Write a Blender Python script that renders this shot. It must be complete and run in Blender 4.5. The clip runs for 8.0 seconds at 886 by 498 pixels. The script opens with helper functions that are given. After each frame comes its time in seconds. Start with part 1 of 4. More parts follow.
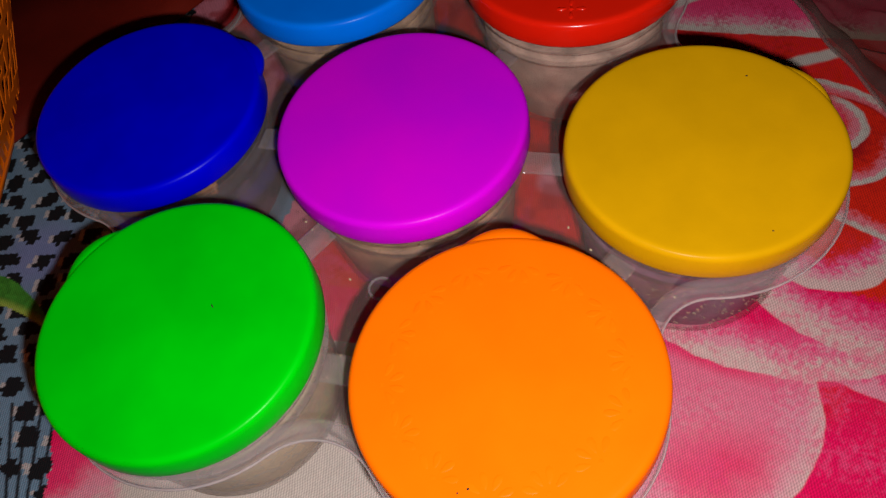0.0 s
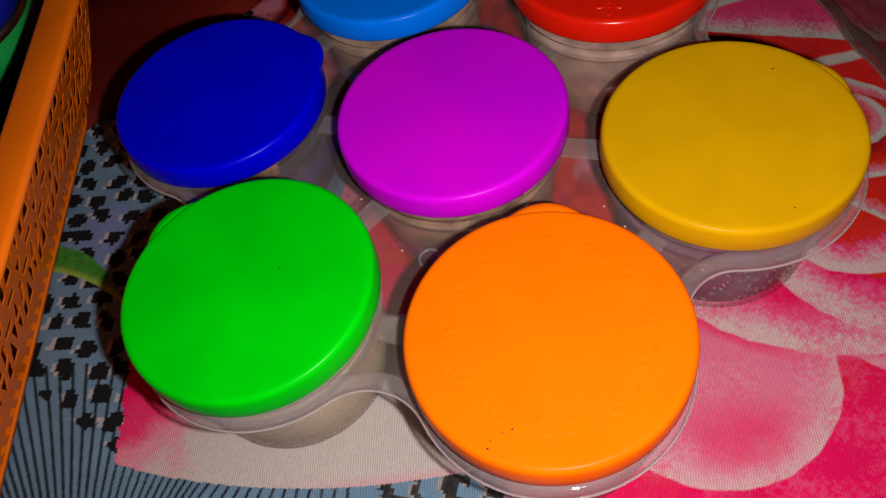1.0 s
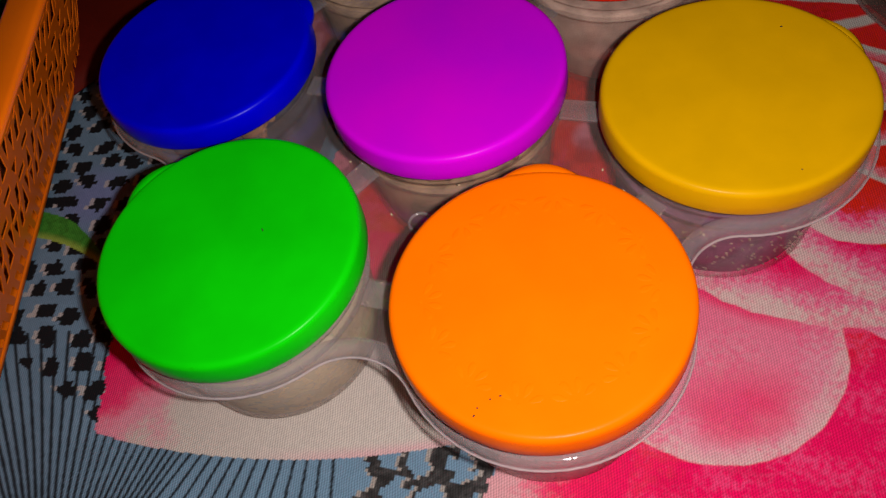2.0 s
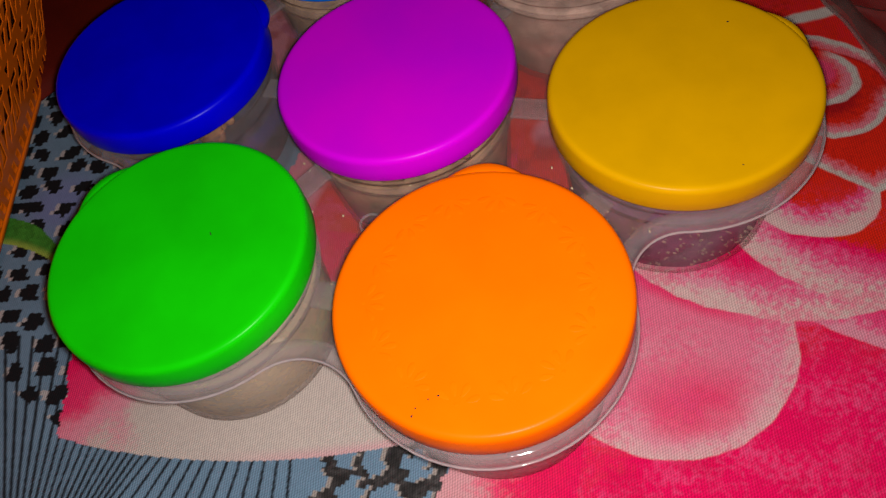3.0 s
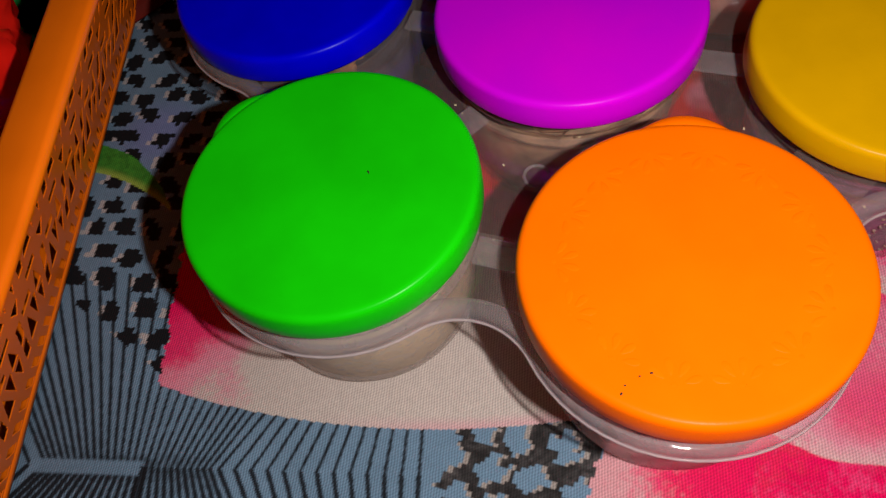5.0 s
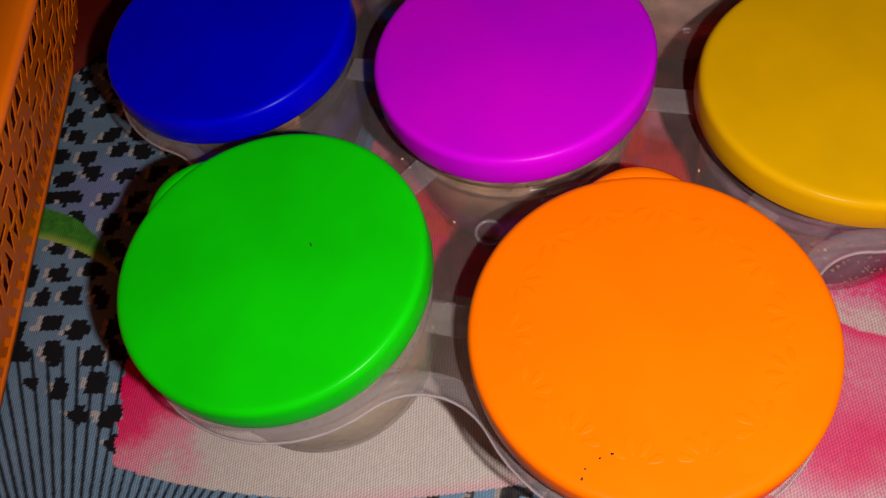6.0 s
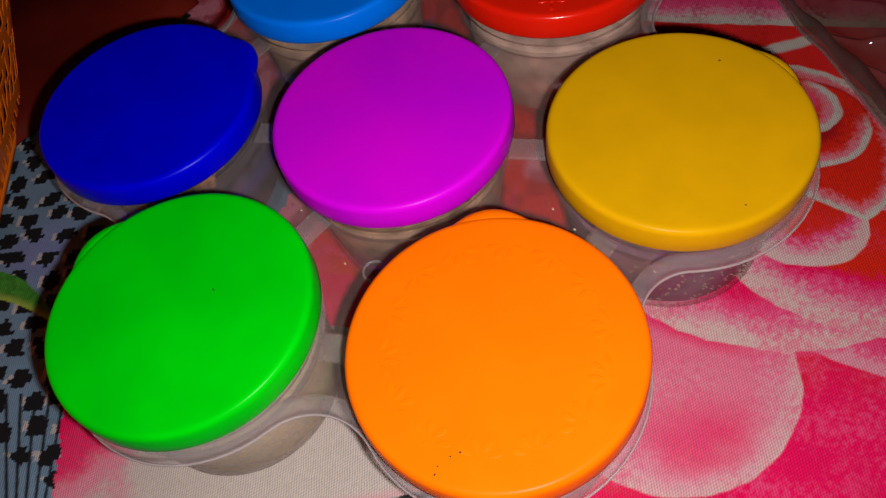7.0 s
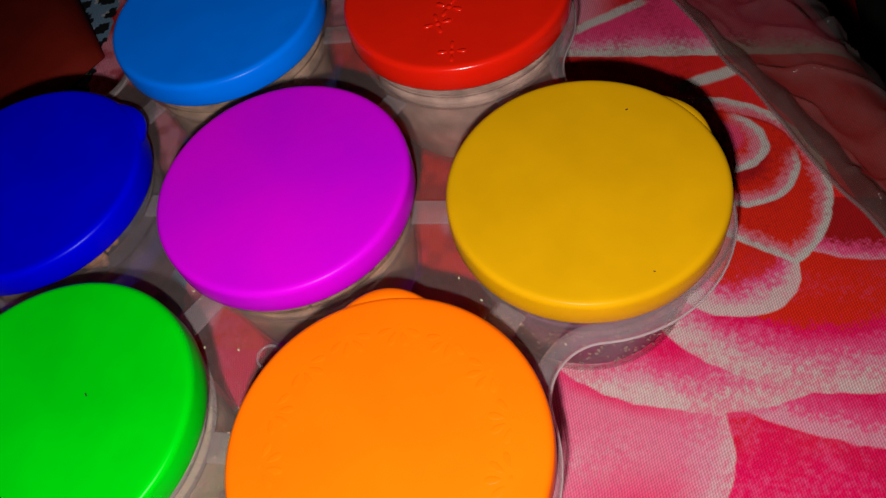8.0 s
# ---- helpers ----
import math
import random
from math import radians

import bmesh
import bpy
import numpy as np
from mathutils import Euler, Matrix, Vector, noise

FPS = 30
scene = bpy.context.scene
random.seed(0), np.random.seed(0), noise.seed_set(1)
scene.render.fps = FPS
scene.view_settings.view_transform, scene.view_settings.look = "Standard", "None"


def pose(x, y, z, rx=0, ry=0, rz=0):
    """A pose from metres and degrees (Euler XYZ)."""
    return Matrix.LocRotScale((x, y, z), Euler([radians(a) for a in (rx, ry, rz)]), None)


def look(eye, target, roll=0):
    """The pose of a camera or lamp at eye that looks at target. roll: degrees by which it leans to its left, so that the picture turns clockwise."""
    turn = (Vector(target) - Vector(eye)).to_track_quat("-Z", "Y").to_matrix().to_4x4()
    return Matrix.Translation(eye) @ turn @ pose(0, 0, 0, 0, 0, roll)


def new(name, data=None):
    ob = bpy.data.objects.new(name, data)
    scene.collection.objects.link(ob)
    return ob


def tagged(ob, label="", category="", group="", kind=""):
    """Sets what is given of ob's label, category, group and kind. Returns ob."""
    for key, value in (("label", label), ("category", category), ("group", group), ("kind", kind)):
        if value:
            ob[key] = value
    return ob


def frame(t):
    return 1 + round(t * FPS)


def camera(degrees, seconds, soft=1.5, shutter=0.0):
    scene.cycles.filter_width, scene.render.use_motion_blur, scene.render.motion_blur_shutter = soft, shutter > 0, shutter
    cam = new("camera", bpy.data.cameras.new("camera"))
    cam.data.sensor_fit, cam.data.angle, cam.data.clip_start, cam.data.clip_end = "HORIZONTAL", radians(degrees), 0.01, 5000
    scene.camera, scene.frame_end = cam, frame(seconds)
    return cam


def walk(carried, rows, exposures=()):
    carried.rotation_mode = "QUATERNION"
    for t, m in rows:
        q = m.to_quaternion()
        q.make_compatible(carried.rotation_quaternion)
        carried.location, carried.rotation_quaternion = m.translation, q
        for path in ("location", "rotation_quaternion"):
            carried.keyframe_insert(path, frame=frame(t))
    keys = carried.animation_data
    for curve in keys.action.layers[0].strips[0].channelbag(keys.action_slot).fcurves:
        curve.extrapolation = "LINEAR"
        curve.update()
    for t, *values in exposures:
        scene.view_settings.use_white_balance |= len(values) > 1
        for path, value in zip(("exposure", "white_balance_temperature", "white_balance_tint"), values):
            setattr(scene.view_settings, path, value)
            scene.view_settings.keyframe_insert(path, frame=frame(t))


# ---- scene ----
cam = camera(60.84, 8.0, soft=1.35)
ROWS = [
    (0.0, 0.0774, -0.1679, 0.2610, 32.03, 7.67, 11.70),
    (0.5, 0.0696, -0.1794, 0.2636, 32.48, 7.80, 13.03),
    (1.0, 0.0768, -0.1927, 0.2735, 33.32, 8.65, 13.65),
    (1.2, 0.0769, -0.1977, 0.2752, 33.50, 8.42, 14.30),
    (2.3, 0.0854, -0.1906, 0.2559, 32.20, 9.07, 14.41),
    (2.5, 0.0942, -0.1898, 0.2576, 32.25, 9.43, 13.92),
    (3.0, 0.0977, -0.1875, 0.2585, 31.94, 9.43, 13.63),
    (3.5, 0.0899, -0.1897, 0.2552, 32.37, 8.24, 14.95),
    (3.8, 0.0775, -0.1970, 0.2420, 31.69, 7.69, 17.00),
    (4.0, 0.0649, -0.2098, 0.2333, 31.66, 6.76, 19.33),
    (4.5, 0.0486, -0.1980, 0.2351, 31.44, 7.62, 19.10),
    (4.7, 0.0408, -0.1984, 0.2402, 31.14, 7.16, 18.78),
    (5.8, 0.0468, -0.1701, 0.2369, 29.83, 8.36, 13.86),
    (6.0, 0.0452, -0.1694, 0.2410, 29.81, 8.12, 13.83),
    (6.5, 0.0574, -0.1760, 0.2439, 31.60, 8.29, 12.61),
    (7.0, 0.0827, -0.1796, 0.2659, 32.27, 8.16, 10.46),
    (7.5, 0.1021, -0.1701, 0.2713, 32.54, 8.93, 8.47),
    (8.0, 0.1051, -0.1473, 0.2582, 32.36, 8.87, 6.97),
]
TINTS = [(0.0, 0.02, 6380, 11), (1.2, 0.06, 6420, 11), (2.4, -0.02, 6520, 12), (4.2, 0.0, 6540, 13), (6.0, -0.02, 6500, 12), (7.0, 0.04, 6380, 11), (8.0, 0.18, 6300, 11)]
walk(cam, [(t, pose(x, y, z, rx, ry, rz)) for t, x, y, z, rx, ry, rz in ROWS], TINTS)

# ---- light: the phone's own flash in a dark room ----
world = bpy.data.worlds.new("world")
scene.world = world
world.use_nodes = True
world.node_tree.nodes["Background"].inputs[0].default_value = (0.004, 0.004, 0.005, 1)
world.node_tree.nodes["Background"].inputs[1].default_value = 1.0
FLASH = (0.098, -0.183, 0.252)
flash = bpy.data.lights.new("flash", "SPOT")
flash.energy, flash.color, flash.shadow_soft_size = 3.05, (1.0, 0.97, 0.93), 0.004
flash.spot_size, flash.spot_blend = radians(150), 0.9
new("flash", flash).matrix_world = look(FLASH, (0.01, -0.03, 0.0))


# ---- materials ----
def srgb(r, g, b):
    return tuple(((c / 255 + 0.055) / 1.055) ** 2.4 if c > 10 else c / 255 / 12.92 for c in (r, g, b)) + (1,)


def material(name):
    m = bpy.data.materials.new(name)
    m.use_nodes = True
    nt = m.node_tree
    return m, nt, nt.nodes["Principled BSDF"]


def add(nt, kind, **values):
    n = nt.nodes.new(kind)
    for key, value in values.items():
        n.inputs[key.replace("_", " ")].default_value = value
    return n


def surface(name, colour, rough=0.5, vary=0.15, scale=60, fine=900, bump=0.1, metal=0.0, spec=0.5, coat=0.0, other=None):
    """Painted or moulded surface: two scales of colour change, mottled gloss and fine relief."""
    m, nt, p = material(name)
    co = nt.nodes.new("ShaderNodeTexCoord")
    big = add(nt, "ShaderNodeTexNoise", Scale=scale, Detail=4.0)
    small = add(nt, "ShaderNodeTexNoise", Scale=fine, Detail=2.0)
    for n in (big, small):
        nt.links.new(co.outputs["Object"], n.inputs["Vector"])
    ramp = nt.nodes.new("ShaderNodeValToRGB")
    lo = [c * (1 - vary) for c in colour[:3]] + [1]
    hi = list(other) if other else [min(1, c * (1 + vary)) for c in colour[:3]] + [1]
    ramp.color_ramp.elements[0].position, ramp.color_ramp.elements[1].position = 0.3, 0.7
    ramp.color_ramp.elements[0].color, ramp.color_ramp.elements[1].color = lo, hi
    nt.links.new(big.outputs["Fac"], ramp.inputs["Fac"])
    nt.links.new(ramp.outputs["Color"], p.inputs["Base Color"])
    mr = add(nt, "ShaderNodeMapRange")
    mr.inputs["To Min"].default_value, mr.inputs["To Max"].default_value = rough * 0.8, min(1, rough * 1.25)
    nt.links.new(big.outputs["Fac"], mr.inputs["Value"])
    nt.links.new(mr.outputs["Result"], p.inputs["Roughness"])
    b = add(nt, "ShaderNodeBump", Strength=bump, Distance=0.0006)
    nt.links.new(small.outputs["Fac"], b.inputs["Height"])
    nt.links.new(b.outputs["Normal"], p.inputs["Normal"])
    p.inputs["Metallic"].default_value = metal
    p.inputs["Specular IOR Level"].default_value = spec
    p.inputs["Coat Weight"].default_value = coat
    return m


def clear_plastic(name, veil, tint, haze=(0.75, 0.72, 0.72, 1), rough=0.12, scuff=260, uneven=0.12):
    """Thin clear polypropylene: mostly see-through, a milky share that scatters, and a glossy skin."""
    m, nt, p = material(name)
    nt.nodes.remove(p)
    out = nt.nodes["Material Output"]
    co = nt.nodes.new("ShaderNodeTexCoord")
    no = add(nt, "ShaderNodeTexNoise", Scale=scuff, Detail=3.0)
    nt.links.new(co.outputs["Object"], no.inputs["Vector"])
    mr = add(nt, "ShaderNodeMapRange")
    mr.inputs["From Min"].default_value, mr.inputs["From Max"].default_value = 0.3, 0.7
    mr.inputs["To Min"].default_value, mr.inputs["To Max"].default_value = veil * (1 - uneven), veil * (1 + uneven)
    nt.links.new(no.outputs["Fac"], mr.inputs["Value"])
    tr = add(nt, "ShaderNodeBsdfTransparent", Color=tint)
    di = add(nt, "ShaderNodeBsdfDiffuse", Color=haze)
    tl = add(nt, "ShaderNodeBsdfTranslucent", Color=haze)
    half = nt.nodes.new("ShaderNodeMixShader")
    nt.links.new(di.outputs[0], half.inputs[1])
    nt.links.new(tl.outputs[0], half.inputs[2])
    body = nt.nodes.new("ShaderNodeMixShader")
    nt.links.new(mr.outputs["Result"], body.inputs[0])
    nt.links.new(tr.outputs[0], body.inputs[1])
    nt.links.new(half.outputs[0], body.inputs[2])
    gl = add(nt, "ShaderNodeBsdfGlossy", Roughness=rough)
    bump = add(nt, "ShaderNodeBump", Strength=0.22, Distance=0.0005)
    nt.links.new(no.outputs["Fac"], bump.inputs["Height"])
    nt.links.new(bump.outputs["Normal"], gl.inputs["Normal"])
    lw = add(nt, "ShaderNodeLayerWeight", Blend=0.12)
    gloss = add(nt, "ShaderNodeMapRange")
    gloss.inputs["To Min"].default_value, gloss.inputs["To Max"].default_value = 0.035, 0.45
    nt.links.new(lw.outputs["Facing"], gloss.inputs["Value"])
    skin = nt.nodes.new("ShaderNodeMixShader")
    nt.links.new(gloss.outputs["Result"], skin.inputs[0])
    nt.links.new(body.outputs[0], skin.inputs[1])
    nt.links.new(gl.outputs[0], skin.inputs[2])
    nt.links.new(skin.outputs[0], out.inputs["Surface"])
    return m


LID = {
    "purple": surface("purple_plastic", (0.56, 0.001, 0.76, 1), 0.30, 0.06, 16, 1500, 0.04, spec=0.06, other=(0.72, 0.001, 0.68, 1)),
    "blue": surface("dark_blue_plastic", (0.0, 0.0, 0.72, 1), 0.30, 0.08, 45, 1500, 0.04, spec=0.09),
    "yellow": surface("yellow_plastic", (0.66, 0.325, 0.0, 1), 0.30, 0.06, 45, 1500, 0.04, spec=0.05),
    "green": surface("green_plastic", (0.0, 0.55, 0.001, 1), 0.30, 0.11, 28, 1500, 0.04, spec=0.08),
    "orange": surface("orange_plastic", (1.0, 0.148, 0.0, 1), 0.30, 0.05, 45, 1500, 0.04, spec=0.04),
    "light_blue": surface("light_blue_plastic", (0.001, 0.19, 0.98, 1), 0.30, 0.06, 45, 1500, 0.04, spec=0.10),
    "red": surface("red_plastic", (0.85, 0.012, 0.002, 1), 0.20, 0.05, 45, 1500, 0.04, spec=0.3),
}
CLEAR = clear_plastic("clear_plastic", 0.085, (0.985, 0.97, 0.96, 1), haze=(0.8, 0.66, 0.58, 1), rough=0.09)
MILKY = clear_plastic("milky_clear_plastic", 0.34, (0.985, 0.97, 0.96, 1), haze=(0.8, 0.72, 0.68, 1))
RIMMED = clear_plastic("thick_clear_plastic", 0.16, (0.97, 0.95, 0.95, 1), haze=(0.85, 0.76, 0.76, 1), rough=0.08)
RIM = clear_plastic("rim_clear_plastic", 0.29, (0.95, 0.92, 0.92, 1), haze=(0.74, 0.64, 0.64, 1), rough=0.05)
WEB = clear_plastic("web_clear_plastic", 0.125, (0.97, 0.95, 0.94, 1), haze=(0.8, 0.64, 0.58, 1), rough=0.10)
BEAD = clear_plastic("bead_clear_plastic", 0.55, (0.95, 0.92, 0.92, 1), haze=(0.80, 0.70, 0.70, 1), rough=0.04)
FILM = clear_plastic("clear_film", 0.13, (0.64, 0.52, 0.46, 1), haze=(0.5, 0.42, 0.40, 1), rough=0.07, scuff=60, uneven=0.4)
ORANGE = surface("orange_basket_plastic", (0.95, 0.165, 0.002, 1), 0.38, 0.08, 30, 700, 0.04, spec=0.3)
MAROON = surface("maroon_fabric", (0.11, 0.0060, 0.002, 1), 0.7, 0.5, 14, 1200, 0.3, spec=0.12)
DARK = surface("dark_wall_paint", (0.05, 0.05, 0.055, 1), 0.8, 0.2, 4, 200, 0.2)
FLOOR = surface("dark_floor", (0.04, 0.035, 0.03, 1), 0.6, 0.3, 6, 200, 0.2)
TICKING = surface("mattress_cloth", (0.3, 0.28, 0.26, 1), 0.85, 0.15, 20, 800, 0.3)
BEIGE = surface("beige_meal", (0.46, 0.29, 0.19, 1), 0.9, 0.35, 120, 700, 0.9)
BROWN = surface("brown_meal", (0.34, 0.19, 0.11, 1), 0.9, 0.4, 110, 700, 0.9)
PINKISH = surface("pinkish_meal", (0.52, 0.34, 0.27, 1), 0.9, 0.3, 110, 700, 0.9)
PLUM = surface("purple_spice", (0.16, 0.06, 0.12, 1), 0.85, 0.4, 160, 700, 0.9)
FLOUR = surface("pale_flour", (0.56, 0.43, 0.26, 1), 0.95, 0.12, 90, 700, 0.4)
DUSK = surface("blue_grey_spice", (0.07, 0.065, 0.10, 1), 0.9, 0.5, 90, 700, 0.8)
SEED = surface("pale_seed", (0.28, 0.20, 0.15, 1), 0.6, 0.2, 300, 900, 0.2)
GRIME = surface("dark_grime", (0.02, 0.012, 0.008, 1), 0.8, 0.2, 400, 900, 0.1)
JARBLUE = surface("jar_blue_plastic", (0.004, 0.012, 0.45, 1), 0.3, 0.1, 40, 900, 0.05)
JARGREEN = surface("jar_green_plastic", (0.01, 0.32, 0.06, 1), 0.3, 0.2, 40, 900, 0.05)
SILVER = surface("silver_band", (0.6, 0.6, 0.6, 1), 0.25, 0.1, 40, 900, 0.05, metal=1.0)
REDBAG = surface("red_wrap", (0.75, 0.012, 0.006, 1), 0.18, 0.15, 30, 400, 0.1)
# black bag plastic; also the dark fill that imitates shade inside the basket
BLACKBAG_SHADE = surface("black_wrap_and_shade", (0.008, 0.008, 0.009, 1), 0.25, 0.2, 30, 400, 0.2)


# ---- mesh helpers ----
def mesh(name, verts, faces, mat, smooth=True):
    me = bpy.data.meshes.new(name)
    me.from_pydata([tuple(map(float, p)) for p in verts], [], [tuple(map(int, q)) for q in faces])
    me.materials.append(mat)
    if smooth:
        me.polygons.foreach_set("use_smooth", [True] * len(me.polygons))
    me.update()
    return me


def part(name, me, parent, label="", at=None):
    ob = new(name, me)
    ob.parent = parent
    if at is not None:
        ob.matrix_basis = at
    return tagged(ob, label=label)


def lathe(profile, seg=72, closed=False):
    """A turned shape from (radius, height) pairs."""
    verts, faces, n = [], [], len(profile)
    for i in range(seg):
        a = 2 * math.pi * i / seg
        verts += [(r * math.cos(a), r * math.sin(a), z) for r, z in profile]
    for i in range(seg):
        j = (i + 1) % seg
        for k in range(n if closed else n - 1):
            m = (k + 1) % n
            faces.append((i * n + k, j * n + k, j * n + m, i * n + m))
    return verts, faces


def join(*shapes):
    verts, faces = [], []
    for v, f in shapes:
        o = len(verts)
        verts += list(v)
        faces += [tuple(i + o for i in q) for q in f]
    return verts, faces


def moved(shape, m):
    return [m @ Vector(p) for p in shape[0]], shape[1]


def sweep(path, profile, closed=True, ring=True):
    """Sweeps (outward, up) pairs along a level path of (x, y, nx, ny); ring joins the last pair to the first."""
    verts, faces, n, c = [], [], len(profile), len(path)
    for x, y, nx, ny in path:
        verts += [(x + nx * o, y + ny * o, z) for o, z in profile]
    for i in range(c if closed else c - 1):
        j = (i + 1) % c
        for k in range(n if ring else n - 1):
            m = (k + 1) % n
            faces.append((i * n + k, j * n + k, j * n + m, i * n + m))
    return verts, faces


def slab(sx, sy, sz, bevel):
    """A box with rounded edges, centred, as vertices and faces."""
    bm = bmesh.new()
    bmesh.ops.create_cube(bm, size=1.0)
    bmesh.ops.scale(bm, vec=(sx, sy, sz), verts=bm.verts)
    bmesh.ops.bevel(bm, geom=bm.edges[:], offset=bevel, segments=2, affect="EDGES", profile=0.5)
    bm.verts.index_update()
    shape = [v.co.copy() for v in bm.verts], [tuple(v.index for v in f.verts) for f in bm.faces]
    bm.free()
    return shape


def empty(name, at, label, category, group=""):
    ob = new(name)
    ob.matrix_basis = Matrix.Translation(at)
    return tagged(ob, label=label, category=category, group=group)


def value_noise(x, y, size, seed):
    """Smooth random field over arrays x, y, cells of the given size, 0 to 1."""
    rng = np.random.RandomState(seed)
    table = rng.rand(64, 64)
    u, w = x / size + 100.0, y / size + 100.0
    i, j = np.floor(u).astype(int), np.floor(w).astype(int)
    fu, fw = u - i, w - j
    fu, fw = fu * fu * (3 - 2 * fu), fw * fw * (3 - 2 * fw)
    g = lambda a, b: table[a % 64, b % 64]
    return (g(i, j) * (1 - fu) + g(i + 1, j) * fu) * (1 - fw) + (g(i, j + 1) * (1 - fu) + g(i + 1, j + 1) * fu) * fw


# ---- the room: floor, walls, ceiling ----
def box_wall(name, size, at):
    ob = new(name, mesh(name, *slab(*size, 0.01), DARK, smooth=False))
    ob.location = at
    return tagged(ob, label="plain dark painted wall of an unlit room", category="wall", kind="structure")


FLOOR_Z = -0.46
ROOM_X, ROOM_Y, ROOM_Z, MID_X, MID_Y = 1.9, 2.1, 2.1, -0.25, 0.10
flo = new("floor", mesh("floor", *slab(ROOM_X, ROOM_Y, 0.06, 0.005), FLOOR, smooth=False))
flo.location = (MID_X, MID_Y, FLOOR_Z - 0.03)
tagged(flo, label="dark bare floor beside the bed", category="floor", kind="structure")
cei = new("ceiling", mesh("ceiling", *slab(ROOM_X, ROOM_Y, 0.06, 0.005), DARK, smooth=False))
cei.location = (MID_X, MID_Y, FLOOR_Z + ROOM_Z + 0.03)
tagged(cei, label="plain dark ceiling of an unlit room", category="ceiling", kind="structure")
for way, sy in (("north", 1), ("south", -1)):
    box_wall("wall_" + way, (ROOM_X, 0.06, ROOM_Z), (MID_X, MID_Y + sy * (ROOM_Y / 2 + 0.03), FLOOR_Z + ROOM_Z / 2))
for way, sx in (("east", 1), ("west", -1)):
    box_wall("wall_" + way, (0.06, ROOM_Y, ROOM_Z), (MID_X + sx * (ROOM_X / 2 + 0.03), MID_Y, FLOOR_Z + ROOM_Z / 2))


# ---- the bed and its printed sheet ----
# the bed's side edge runs along EDGE . (x, y) = EDGE_AT
EDGE, EDGE_AT = (0.936, 0.353), 0.230


def bed_z(x, y):
    """Height of the sheet: nearly level, with soft folds, falling away past the bed's edge."""
    d = np.maximum(0, EDGE[0] * x + EDGE[1] * y - EDGE_AT)
    fall = np.where(d < 0.02, -d * d / 0.04, -0.01 - (d - 0.02) * 3.0)
    wave = (value_noise(x, y, 0.055, 5) - 0.5) * 0.0012 + (value_noise(x, y, 0.02, 6) - 0.5) * 0.0004
    return np.maximum(fall, -0.42) + wave - 0.0006


def smooth(a, b, x):
    t = np.clip((x - a) / (b - a), 0, 1)
    return t * t * (3 - 2 * t)


def rgb(r, g, b):
    return np.array(srgb(r, g, b)[:3])


WHITE, BLUSH, PALE, PINK, MAGENTA = rgb(190, 176, 168), rgb(204, 168, 164), rgb(212, 132, 150), rgb(222, 70, 118), rgb(222, 4, 82)
RED, DEEP, SKY, INK = rgb(213, 32, 12), rgb(160, 14, 18), rgb(104, 130, 152), np.array([0.008, 0.008, 0.010])
LEAF, LIME, LILAC, CHAR = rgb(62, 128, 40), rgb(150, 170, 70), rgb(125, 120, 180), rgb(62, 58, 58)
SALMON = rgb(206, 74, 58)


